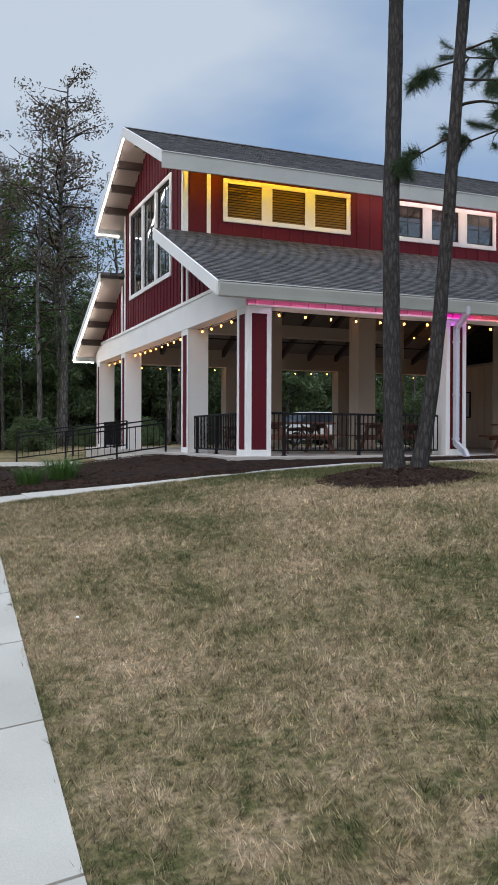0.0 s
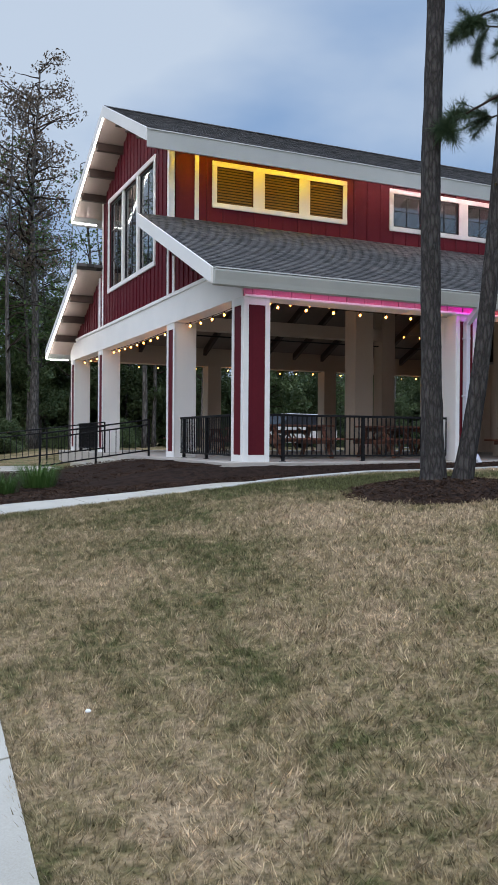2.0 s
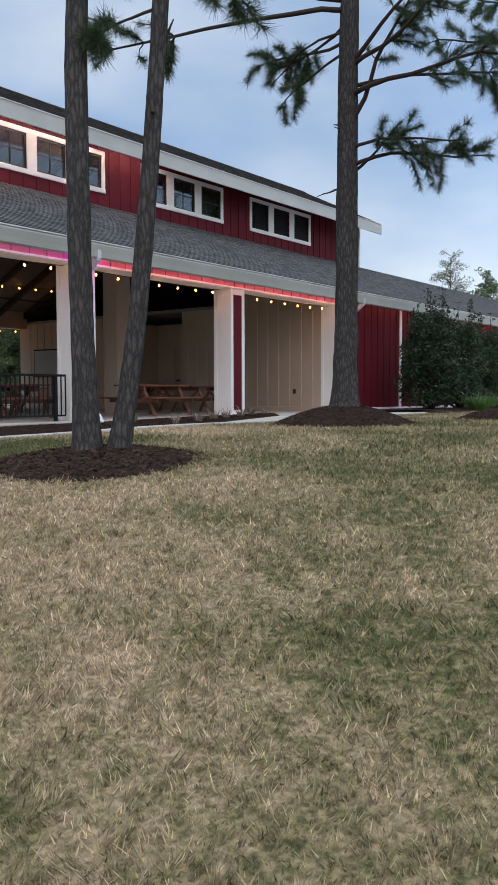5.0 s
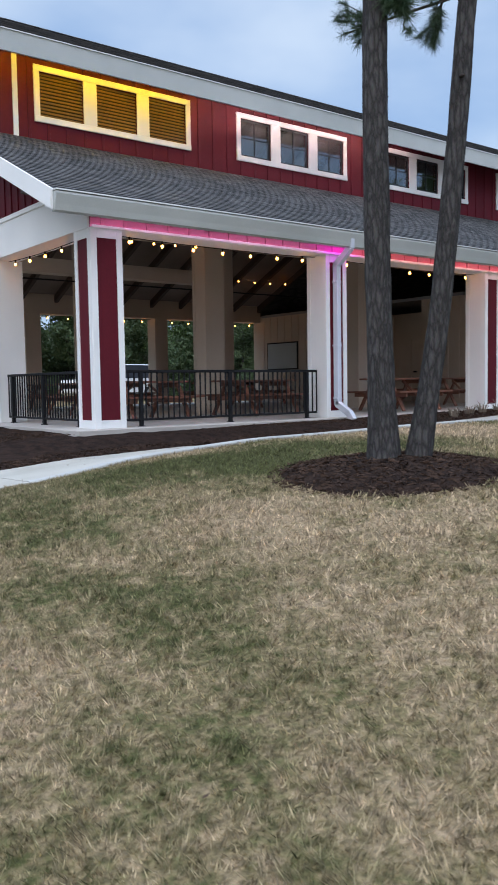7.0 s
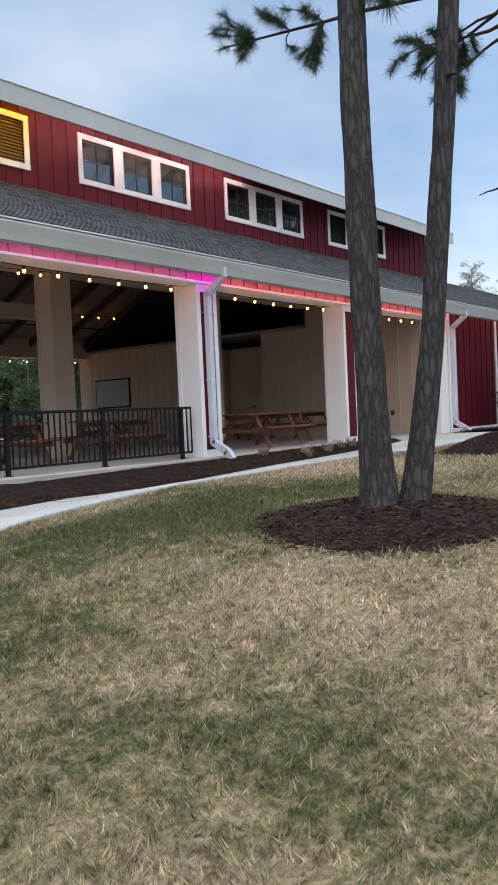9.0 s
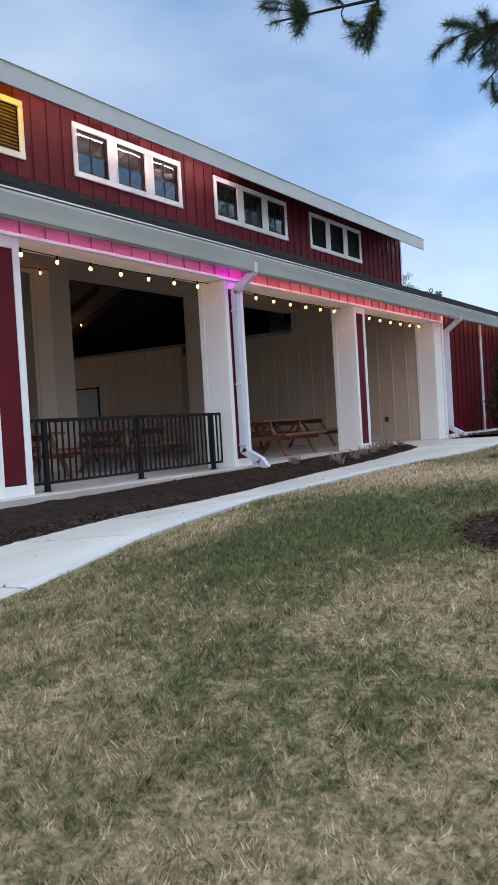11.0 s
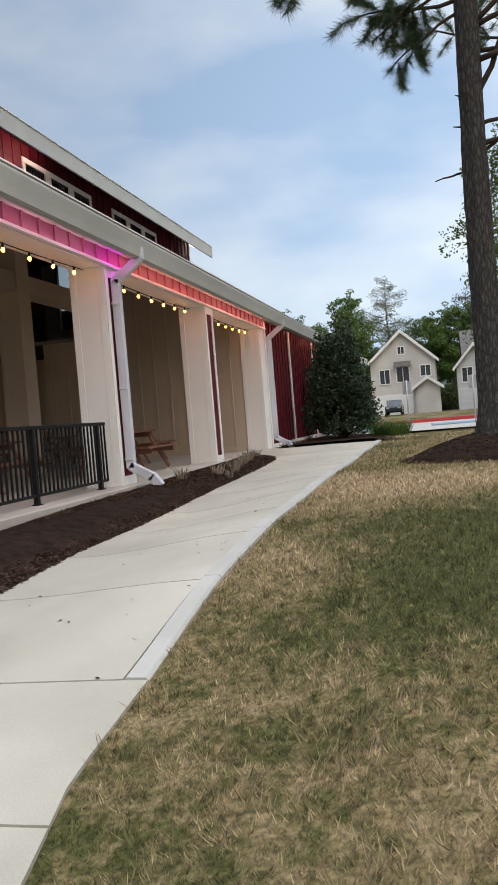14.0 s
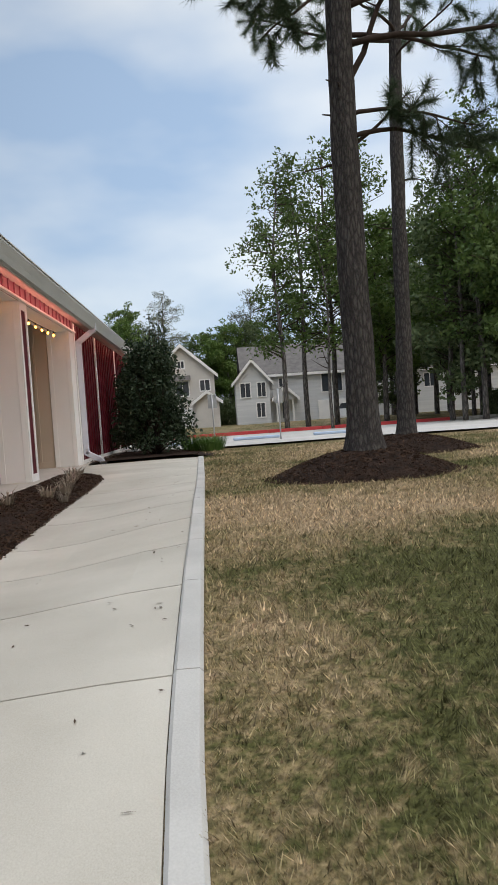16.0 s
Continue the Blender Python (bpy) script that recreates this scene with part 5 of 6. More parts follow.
def handrail(y, x0, x1, z0, z1, label):
    r = thing("handrail", label, "handrail", "sloping handrails at the steps")
    a, b = Vector((x0, y, z0)), Vector((x1, y, z1))
    for dz in (0.88, 0.76, 0.14):
        part("rail", Geo().beam(a + Vector((0, 0, dz)), b + Vector((0, 0, dz)), 0.04, 0.035), "black", r)
    bm_ = Geo().cbox(-0.008, 0.008, -0.008, 0.008, 0.14, 0.77, 0.002).mesh("baluster", M["black"])
    n = int((b - a).length / 0.16)
    for i in range(1, n):
        piece("baluster", bm_, r, a.lerp(b, i / n))
    pm = Geo().cbox(-0.022, 0.022, -0.022, 0.022, 0, 0.88, 0.004).mesh("post", M["black"])
    for t in (0, 0.5, 1):
        piece("post", pm, r, a.lerp(b, t))


handrail(20.25, 2.9, 5.5, 0.38, 0.75, "black sloping handrail with balusters beside the steps")
handrail(24.45, 2.2, 5.5, 0.36, 0.75, "black sloping handrail with balusters beyond the steps")


# ---- downspouts ----
def downspout(x, label):
    d = thing("downspout", label, "downspout", "white downspouts", at=(x, 0, 0))
    w, h = 0.125, 0.10
    up = (1, 0, 0)
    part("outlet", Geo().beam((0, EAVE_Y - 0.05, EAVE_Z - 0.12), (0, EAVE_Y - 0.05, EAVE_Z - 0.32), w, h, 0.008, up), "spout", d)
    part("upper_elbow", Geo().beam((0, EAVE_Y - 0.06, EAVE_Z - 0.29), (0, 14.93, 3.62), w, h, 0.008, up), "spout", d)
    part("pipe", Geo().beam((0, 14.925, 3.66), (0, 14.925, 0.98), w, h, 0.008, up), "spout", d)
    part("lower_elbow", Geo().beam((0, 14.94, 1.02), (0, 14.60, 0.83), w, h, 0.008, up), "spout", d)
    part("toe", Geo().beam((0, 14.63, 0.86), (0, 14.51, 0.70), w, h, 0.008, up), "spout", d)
    for z in (3.3, 2.1, 1.1):
        part("strap", Geo().cbox(-0.072, 0.072, 14.872, 14.99, z, z + 0.03, 0.003), "spout", d)
    return d


downspout(COLX[1] + 0.22, "white metal downspout with elbows beside a column")
downspout(COLX[3] + COLW + 0.20, "white metal downspout with elbows at the red wall")


# ---- picnic tables ----
def picnic_table(label):
    t = thing("picnic_table", label, "picnic table", "picnic tables in the pavilion")
    L = 1.83
    for i in range(5):
        y = -0.36 + i * 0.15
        part("top_plank", Geo().cbox(-L / 2, L / 2, y - 0.015, y + 0.125, 0.71, 0.75, 0.006), "wood", t)
    for s in (-1, 1):
        for i in range(2):
            y = s * (0.62 + i * 0.15)
            part("bench_plank", Geo().cbox(-L / 2, L / 2, y - 0.068, y + 0.068, 0.42, 0.46, 0.006), "wood", t)
    for x in (-0.62, 0.62):
        part("bench_bearer", Geo().cbox(x - 0.02, x + 0.02, -0.78, 0.78, 0.33, 0.42, 0.005), "wood", t)
        part("top_bearer", Geo().cbox(x - 0.02, x + 0.02, -0.36, 0.36, 0.62, 0.71, 0.005), "wood", t)
        for s in (-1, 1):
            part("leg", Geo().beam((x + 0.042, s * 0.26, 0.70), (x + 0.042, s * 0.66, 0.02), 0.04, 0.095, 0.005, (1, 0, 0)), "wood", t)
        part("brace", Geo().beam((x, 0, 0.36), (x * 0.25, 0, 0.69), 0.05, 0.04), "wood", t)
    return t


first_table = picnic_table("red-brown stained wooden picnic table with attached benches")
first_table.matrix_basis = pose(14.12, 16.42, SLAB, 0, 0, 1)
for x, y, r in ((17.4, 17.6, 2), (18.4, 20.3, 95), (7.9, 17.4, 3), (10.6, 17.3, 6), (8.6, 21.2, 88), (13.2, 21.8, 4), (12.7, 26.8, 90), (16.6, 24.8, 6), (9.2, 26.6, 2), (16.9, 27.6, 92)):
    copy_thing(first_table, pose(x, y, SLAB, 0, 0, r))

tv = thing("wall_screen", "pale grey wall-mounted screen in a dark frame", "screen")
part("bezel", Geo().cbox(IN_X - 0.07, IN_X - 0.022, 26.9, 28.7, 1.95, 3.0, 0.01), "black", tv)
part("display", Geo().box(IN_X - 0.075, IN_X - 0.0705, 26.95, 28.65, 2.0, 2.95), "screen", tv)


# ---- litter bin ----
def litter_bin(x, y):
    b = thing("litter_bin", "navy steel slatted litter bin with a rolled rim", "litter bin", at=(x, y, gz(x, y) + 0.02))
    r0, r1, h = 0.26, 0.33, 0.81
    for k in range(30):
        a = 2 * math.pi * k / 30
        ca, sa = math.cos(a), math.sin(a)
        g = Geo()
        prof = [(0.06, r0), (0.35, r0 + 0.015), (0.56, r0 + 0.022), (0.70, r0 + 0.04), (h, r1)]
        for i in range(len(prof) - 1):
            (z0, ra), (z1, rb) = prof[i], prof[i + 1]
            w, tk = 0.017, 0.006
            vs = []
            for z, r in ((z0, ra), (z1, rb)):
                for dr in (-tk / 2, tk / 2):
                    for s in (-1, 1):
                        vs.append(((r + dr) * ca - s * w * sa, (r + dr) * sa + s * w * ca, z))
            g.add(vs, [(0, 1, 5, 4), (2, 6, 7, 3), (0, 4, 6, 2), (1, 3, 7, 5), (0, 2, 3, 1), (4, 5, 7, 6)])
        part("slat", g, "binpaint", b)
    for nm, r, z, rr in (("rim", r1, h, 0.014), ("middle_band", r0 + 0.012, 0.45, 0.010), ("base_ring", r0, 0.06, 0.012)):
        part(nm, Geo().tube([(r * math.cos(2 * math.pi * k / 56), r * math.sin(2 * math.pi * k / 56), z) for k in range(57)], rr, 10, False), "binpaint", b, "", True)
    part("liner", Geo().tube([(0, 0, 0.07), (0, 0, 0.55)], [0.225, 0.225], 32), "black", b, "black plastic liner", True)
    part("foot", Geo().tube([(0, 0, 0), (0, 0, 0.07)], [0.09, 0.06], 16), "binpaint", b)
    return b


litter_bin(-0.23, 9.58)


# ---- trees ----
def trunk_geo(pts, radii, seg, rough, seed):
    """A tapered trunk with ridged bark."""
    g = Geo()
    pts = [Vector(p) for p in pts]
    n = len(pts)
    for i, p in enumerate(pts):
        t = (pts[min(i + 1, n - 1)] - pts[max(i - 1, 0)]).normalized()
        s = t.cross(Vector((0, 1, 0))).normalized()
        u = t.cross(s)
        for k in range(seg):
            a = 2 * math.pi * k / seg
            ca, sa = math.cos(a), math.sin(a)
            rr = radii[i] * (1 + rough * noise.noise((ca * 4.5, sa * 4.5, p.z * 1.1 + seed)) + rough * 0.8 * noise.noise((ca * 11, sa * 11, p.z * 3.0 + seed)))
            g.v.append(tuple(p + s * (ca * rr) + u * (sa * rr)))
    for i in range(n - 1):
        for k in range(seg):
            k2 = (k + 1) % seg
            g.f.append((i * seg + k, i * seg + k2, (i + 1) * seg + k2, (i + 1) * seg + k))
    g.f.append(tuple((n - 1) * seg + k for k in range(seg)))
    return g


def tufts(centres, dirs, rng, count=100, length=0.20, width=0.0034):
    """Fans of long needles at the given places."""
    c = np.repeat(np.asarray(centres, float), count, 0)
    d = np.repeat(np.asarray(dirs, float), count, 0)
    n = len(c)
    v = rng.normal(size=(n, 3))
    v /= np.linalg.norm(v, axis=1, keepdims=True)
    v = v + d * 0.75
    v[:, 2] -= 0.12
    v /= np.linalg.norm(v, axis=1, keepdims=True)
    s = np.cross(v, rng.normal(size=(n, 3)))
    s /= np.linalg.norm(s, axis=1, keepdims=True)
    ln = rng.uniform(0.6, 1.1, (n, 1)) * length
    base = c + d * rng.uniform(-0.10, 0.04, (n, 1))
    return np.stack([base - s * width, base + s * width, base + v * ln], 1)


def limb(g, start, direction, length, r, rng, droop=0.25, twigs=7, depth=0, out=None):
    """A crooked limb with twigs; the ends of the twigs go to out for needle tufts."""
    pts, p, d = [Vector(start)], Vector(start), Vector(direction).normalized()
    n = 9
    for i in range(n):
        d = (d + Vector((rng.normal() * 0.13, rng.normal() * 0.13, rng.normal() * 0.10 - droop * 0.06))).normalized()
        p = p + d * (length / n)
        pts.append(p.copy())
    g.tube(pts, [r * (1 - 0.8 * i / n) + 0.003 for i in range(n + 1)], 7 if depth == 0 else 5)
    if depth < 1:
        for k in range(twigs):
            t = rng.uniform(0.45 if length < 4 else 0.74, 1.0)
            i = min(n - 1, int(t * n))
            q = pts[i]
            dd = (pts[i + 1] - pts[i]).normalized()
            side = dd.cross(Vector((rng.normal(), rng.normal(), rng.normal()))).normalized()
            limb(g, q, dd * 0.6 + side * 0.8 + Vector((0, 0, -0.15)), min(0.6, length * rng.uniform(0.16, 0.36)), r * 0.2, rng, 0.6, 0, 1, out)
        if out is not None:
            out.append((tuple(pts[-1]), tuple((pts[-1] - pts[-2]).normalized())))
    elif out is not None:
        for i in (3, 5, 7, 9):
            if i == 9 or rng.uniform() < 0.8:
                out.append((tuple(pts[i]), tuple((pts[i] - pts[i - 1]).normalized())))


def near_pine(x, y, z, r, height, lean, limbs, stubs, label, seed, flare=1.5, seg=40):
    rng = np.random.default_rng(seed)
    t = thing("pine_tree", label, "pine tree", "pines on the lawn", at=(x, y, z))
    n = 110
    pts, rad = [], []
    for i in range(n + 1):
        h = height * (i / n) ** 1.25
        bx = lean[0] * (h / 9.0) + lean[2] * math.exp(-h / 1.4) + 0.03 * math.sin(h * 0.7 + seed)
        by = lean[1] * (h / 9.0) + lean[3] * math.exp(-h / 1.4) + 0.03 * math.sin(h * 0.55 + seed * 2)
        pts.append((bx - lean[2], by - lean[3], h - 0.1))
        rad.append(r * ((1 - 0.55 * h / height) + (flare - 1) * math.exp(-h / 0.28)))
    part("trunk", trunk_geo(pts, rad, seg, 0.13, seed), "bark", t, "", True)

    def at_h(h):
        i = min(n, int(n * (h / height) ** 0.8))
        return Vector(pts[i]), rad[i]
    out = []
    for k, (h, az, el, ln, lr) in enumerate(limbs):
        p, rr = at_h(h)
        a, e = radians(az), radians(el)
        g = Geo()
        limb(g, p, (math.cos(a) * math.cos(e), math.sin(a) * math.cos(e), math.sin(e)), ln, lr, rng, 0.4, 3 + int(3.5 * ln), 0, out)
        part("limb", g, "twig", t, "", True)
    for h, az, el, ln in stubs:
        p, rr = at_h(h)
        a, e = radians(az), radians(el)
        g = Geo()
        limb(g, p, (math.cos(a) * math.cos(e), math.sin(a) * math.cos(e), math.sin(e)), ln, 0.022, rng, 0.1, 0, 1, None)
        part("stub", g, "twig", t, "broken grey stub", True)
    c = [o[0] for o in out]
    d = [o[1] for o in out]
    if c:
        q = tufts(c, d, rng)
        f = quads("needles", q, "needle", "tufts of long dark green needles", t, per=3)
    return t


def rand_limbs(rng, n, h0, h1, l0, l1):
    return [(rng.uniform(h0, h1), rng.uniform(0, 360), rng.uniform(-12, 35), rng.uniform(l0, l1), rng.uniform(0.02, 0.04)) for _ in range(n)]


rg = np.random.default_rng(21)
near_pine(*TREE_A, gz(*TREE_A) + 0.10, 0.115, 15, (0.0, 0.05, 0, 0), rand_limbs(rg, 14, 9.5, 14.5, 1.2, 2.4), [(3.2, -60, 30, 0.15)], "tall slim pine with grey-brown bark in a mulch ring", 3)
near_pine(*TREE_B, gz(*TREE_B) + 0.10, 0.092, 12, (0.45, -0.40, -0.12, 0.11), [(4.3, 130, -14, 0.8, 0.014), (4.6, -50, 16, 1.0, 0.018), (4.95, -35, 0, 0.8, 0.014), (5.3, -40, 12, 0.9, 0.014), (5.2, 135, 8, 0.7, 0.012)] + rand_limbs(rg, 10, 6.8, 11.5, 0.9, 1.8),
          [(3.9, 0, 50, 0.5), (3.3, 200, 10, 0.25)], "slim leaning pine beside its taller twin", 7)
near_pine(*PINE, gz(*PINE) + 0.30, 0.20, 17, (0.03, -0.12, 0, 0),
          [(6.9, 150, -7, 4.6, 0.045), (7.1, 142, -6, 4.6, 0.04), (6.5, 96, -5, 1.7, 0.03), (6.2, 106, -18, 1.5, 0.025), (6.8, 88, -22, 1.6, 0.03), (6.6, 120, -12, 1.6, 0.025), (4.1, -80, 48, 1.2, 0.03), (4.3, -86, 20, 2.4, 0.035), (4.65, -78, 24, 2.0, 0.03), (4.9, -86, 50, 2.8, 0.045), (5.5, -92, 16, 3.6, 0.045), (5.9, -76, 50, 2.6, 0.04), (5.6, -70, 10, 3.0, 0.035), (6.0, -100, 12, 3.2, 0.04)] + rand_limbs(rg, 20, 8.4, 16, 1.8, 3.4),
          [(3.95, 100, 4, 0.6), (4.58, 95, 2, 0.3), (3.2, 60, 10, 0.15), (4.95, 140, 15, 0.3), (2.6, 90, -5, 0.12), (5.0, 100, 5, 0.25)], "thick pine with deeply furrowed bark in a mulch ring", 12, 1.55, 56)
near_pine(*PINE2, gz(*PINE2) + 0.30, 0.155, 17, (0.92, -0.57, 0, 0), rand_limbs(rg, 20, 7.5, 16, 1.8, 3.6), [(4.2, 90, 10, 0.5), (5.0, 250, 20, 0.6)], "slim dark pine in a mulch ring", 15)


def leaf_cloud(centres, radii, per, size, rng, flat=0.75):
    """Loose leaves gathered in uneven clumps."""
    out = []
    for c, r in zip(centres, radii):
        n = max(8, int(per * r * r))
        v = rng.normal(size=(n, 3))
        v /= np.linalg.norm(v, axis=1, keepdims=True)
        p = np.asarray(c) + v * (r * rng.uniform(0.25, 1.0, (n, 1)) ** 0.5) * np.array([1, 1, flat])
        out.append(p)
    p = np.concatenate(out)
    n = len(p)
    d = rng.normal(size=(n, 3))
    d /= np.linalg.norm(d, axis=1, keepdims=True)
    s = np.cross(d, rng.normal(size=(n, 3)))
    s /= np.linalg.norm(s, axis=1, keepdims=True)
    ln = rng.uniform(0.6, 1.3, (n, 1)) * size
    return np.stack([p - d * ln, p - s * ln * 0.45, p + d * ln, p + s * ln * 0.45], 1)


def wood_tree(label, height, crown0, spread, r, seed, leaf_mat, leaf, per, limbs, bare=0.0, group="woodland trees", cat="tree"):
    """A forest tree at the origin: trunk, limbs and leaf clumps."""
    rng = np.random.default_rng(seed)
    t = thing("tree", label, cat, group)
    n = 14
    pts = [(0.25 * math.sin(i * 0.6 + seed) * i / n, 0.25 * math.cos(i * 0.5 + seed) * i / n, height * i / n - 0.3) for i in range(n + 1)]
    g = Geo().tube(pts, [r * (1 - 0.9 * i / n) + 0.012 for i in range(n + 1)], 9)
    cs, rs = [], []
    lg = Geo()
    for k in range(limbs):
        h = crown0 + (height - crown0) * (k + rng.uniform(0, 1)) / limbs
        u = (h - crown0) / (height - crown0)
        ln = spread * (0.45 + 0.75 * math.sin(math.pi * min(1, 0.15 + u * 0.85))) * rng.uniform(0.6, 1.15)
        i = min(n - 1, int((h + 0.3) / height * n))
        p = Vector(pts[i]).lerp(Vector(pts[i + 1]), 0.5)
        p.z = h
        a = rng.uniform(0, 2 * math.pi)
        d = Vector((math.cos(a), math.sin(a), rng.uniform(0.1, 0.7)))
        q, lp = p.copy(), [p.copy()]
        for _ in range(5):
            d = (d + Vector((rng.normal() * 0.2, rng.normal() * 0.2, rng.normal() * 0.15))).normalized()
            q = q + d * (ln / 5)
            lp.append(q.copy())
        lg.tube(lp, [r * 0.3 * (1 - 0.16 * j) * (1 - 0.6 * u) + 0.006 for j in range(6)], 5)
        if rng.uniform() < bare:
            continue
        for j in (2, 3, 4, 5):
            cs.append(tuple(lp[j] + Vector((rng.normal(), rng.normal(), rng.normal())) * 0.25))
            rs.append(ln * rng.uniform(0.14, 0.30) + 0.12)
    part("trunk", g, "bark2", t, "", True)
    part("branchwork", lg, "twig", t, "", True)
    if cs:
        quads("crown", leaf_cloud(cs, rs, per, leaf, rng), leaf_mat, "", t)
    return t


def shrub(label, w, h, seed, mat, leaf, n, group, cat="shrub", spires=0):
    rng = np.random.default_rng(seed)
    t = thing("shrub", label, cat, group)
    g = Geo()
    cs, rs = [], []
    for k in range(n):
        a, u = rng.uniform(0, 2 * math.pi), rng.uniform(0, 1)
        rad = w * 0.5 * (1 - 0.55 * u) * math.sqrt(rng.uniform(0.05, 1))
        c = (rad * math.cos(a), rad * math.sin(a), h * (0.10 + 0.82 * u))
        cs.append(c)
        rs.append(rng.uniform(0.16, 0.34) * (0.5 + 0.25 * w))
        if k % 3 == 0:
            g.tube([(0, 0, 0), (c[0] * 0.4, c[1] * 0.4, c[2] * 0.55), c], [0.035, 0.02, 0.006], 5)
    for k in range(spires):
        a = rng.uniform(0, 2 * math.pi)
        x, y = math.cos(a) * w * 0.2, math.sin(a) * w * 0.2
        top = h * rng.uniform(1.0, 1.22)
        g.tube([(x * 0.5, y * 0.5, h * 0.5), (x, y, top)], [0.02, 0.005], 5)
        for q in range(7):
            cs.append((x + rng.normal() * 0.08, y + rng.normal() * 0.08, h * 0.8 + (top - h * 0.8) * q / 6))
            rs.append(0.16 - 0.012 * q)
    part("stem", g, "twig", t, "", True)
    quads("foliage", leaf_cloud(cs, rs, 900 / (0.3 + 0.35 * w), leaf, rng, 1.0), mat, "", t)
    return t


def plant(proto, x, y, s=1.0, rot=0.0, dz=0.0):
    ob = copy_thing(proto, Matrix.Translation((x, y, gz(x, y) + dz)) @ Matrix.Rotation(rot, 4, "Z"))
    ob.scale = (s, s, s)
    return ob


protos = {
    "pine_a": wood_tree("tall woodland pine with a sparse rusty crown", 19, 8.5, 2.6, 0.24, 31, "rustneedle", 0.085, 150, 50, 0.2),
    "pine_b": wood_tree("tall woodland pine with a grey-green crown", 17, 7.0, 2.5, 0.21, 32, "farneedle", 0.085, 150, 46, 0.2),
    "decid_a": wood_tree("broad woodland tree in fresh spring leaf", 14, 3.6, 3.4, 0.20, 33, "leaf", 0.17, 130, 46, 0.03),
    "decid_b": wood_tree("slim woodland tree in thin spring leaf", 16, 4.5, 2.2, 0.16, 34, "leaf", 0.13, 75, 54, 0.15),
    "dark_a": wood_tree("dark leafy woodland tree", 12, 1.6, 3.0, 0.17, 35, "leafdark", 0.17, 120, 40, 0.0),
    "dark_b": wood_tree("dark slender woodland tree", 15, 2.4, 2.6, 0.16, 36, "leafdark", 0.16, 100, 40, 0.1),
    "bare": wood_tree("thin nearly bare tree with few leaves", 14, 4.0, 2.0, 0.12, 37, "leaf", 0.10, 30, 34, 0.45),
}
PLACES = {
    "pine_a": [(6.7, 43, 1.02, 0), (3.4, 47, 0.92, 1), (2.0, 42.5, 0.8, 2), (5.2, 55, 0.95, 3), (9.5, 62, 1.0, 4)],
    "pine_b": [(4.6, 51, 0.95, 0.5), (1.2, 58, 1.0, 1.4), (8.4, 49, 0.72, 2.2), (22, 58, 0.8, 0.7)],
}
rf = np.random.default_rng(77)
planted = []


def scatter(kinds, n, x0, x1, y0, y1, s0, s1, gap=2.2):
    k = tries = 0
    while k < n and tries < n * 30:
        tries += 1
        x, y = rf.uniform(x0, x1), rf.uniform(y0, y1)
        if x < 14 and y > 42 and rf.uniform() < 0.3:
            continue
        if all((x - a) ** 2 + (y - b) ** 2 > gap * gap for a, b in planted):
            planted.append((x, y))
            kind = kinds[int(rf.integers(len(kinds)))]
            PLACES.setdefault(kind, []).append((x, y, rf.uniform(s0, s1), rf.uniform(0, 6.28)))
            k += 1


scatter(["dark_a", "dark_b", "dark_a", "decid_b", "bare"], 66, -22, 46, 44, 60, 0.5, 0.8)
scatter(["pine_a", "pine_b", "dark_b", "bare"], 26, -24, 50, 58, 84, 0.7, 0.95)
scatter(["dark_a", "decid_a", "pine_b", "dark_b"], 44, 118, 150, -50, 62, 0.9, 1.35, 4)
scatter(["dark_a", "dark_b", "decid_a", "decid_b", "pine_b"], 60, 50, 90, -40, -4, 0.95, 1.35, 2.6)
PLACES.setdefault("decid_b", []).extend([(64, 6.4, 1.25, 1.0), (71, 1.5, 1.5, 2.0), (66, 0.2, 1.35, 0.2), (58, -5.5, 1.2, 2.5), (69, 4.2, 1.4, 3.0)])
PLACES.setdefault("decid_a", []).extend([(70, -2.5, 1.2, 0.4), (110, 21, 0.8, 0.3), (112, 27, 0.7, 1.3), (117, 9.5, 1.0, 0.9), (119, 13, 0.95, 2.9), (121, 5, 1.05, 4.1)])
PLACES.setdefault("bare", []).extend([(62, 3.2, 1.1, 0.0), (74, -4.5, 1.1, 1.0), (40, 42, 1.15, 2.0), (33, 40, 1.0, 0.2)] + [(-5.5 + 1.35 * k, 40.5 + 2.6 * ((k * 7) % 5) / 2, 0.8 + 0.09 * ((k * 3) % 5), k * 1.3) for k in range(18)])
for x in range(-30, 50, 8):
    PLACES["dark_b"].append((x + 3, -38, 1.1, x * 0.7))
for kind, spots in PLACES.items():
    for i, (x, y, s, r) in enumerate(spots):
        if i == 0:
            protos[kind].matrix_basis = Matrix.Translation((x, y, gz(x, y) - 0.1)) @ Matrix.Rotation(r, 4, "Z")
            protos[kind].scale = (s, s, s)
        else:
            plant(protos[kind], x, y, s, r, -0.1)

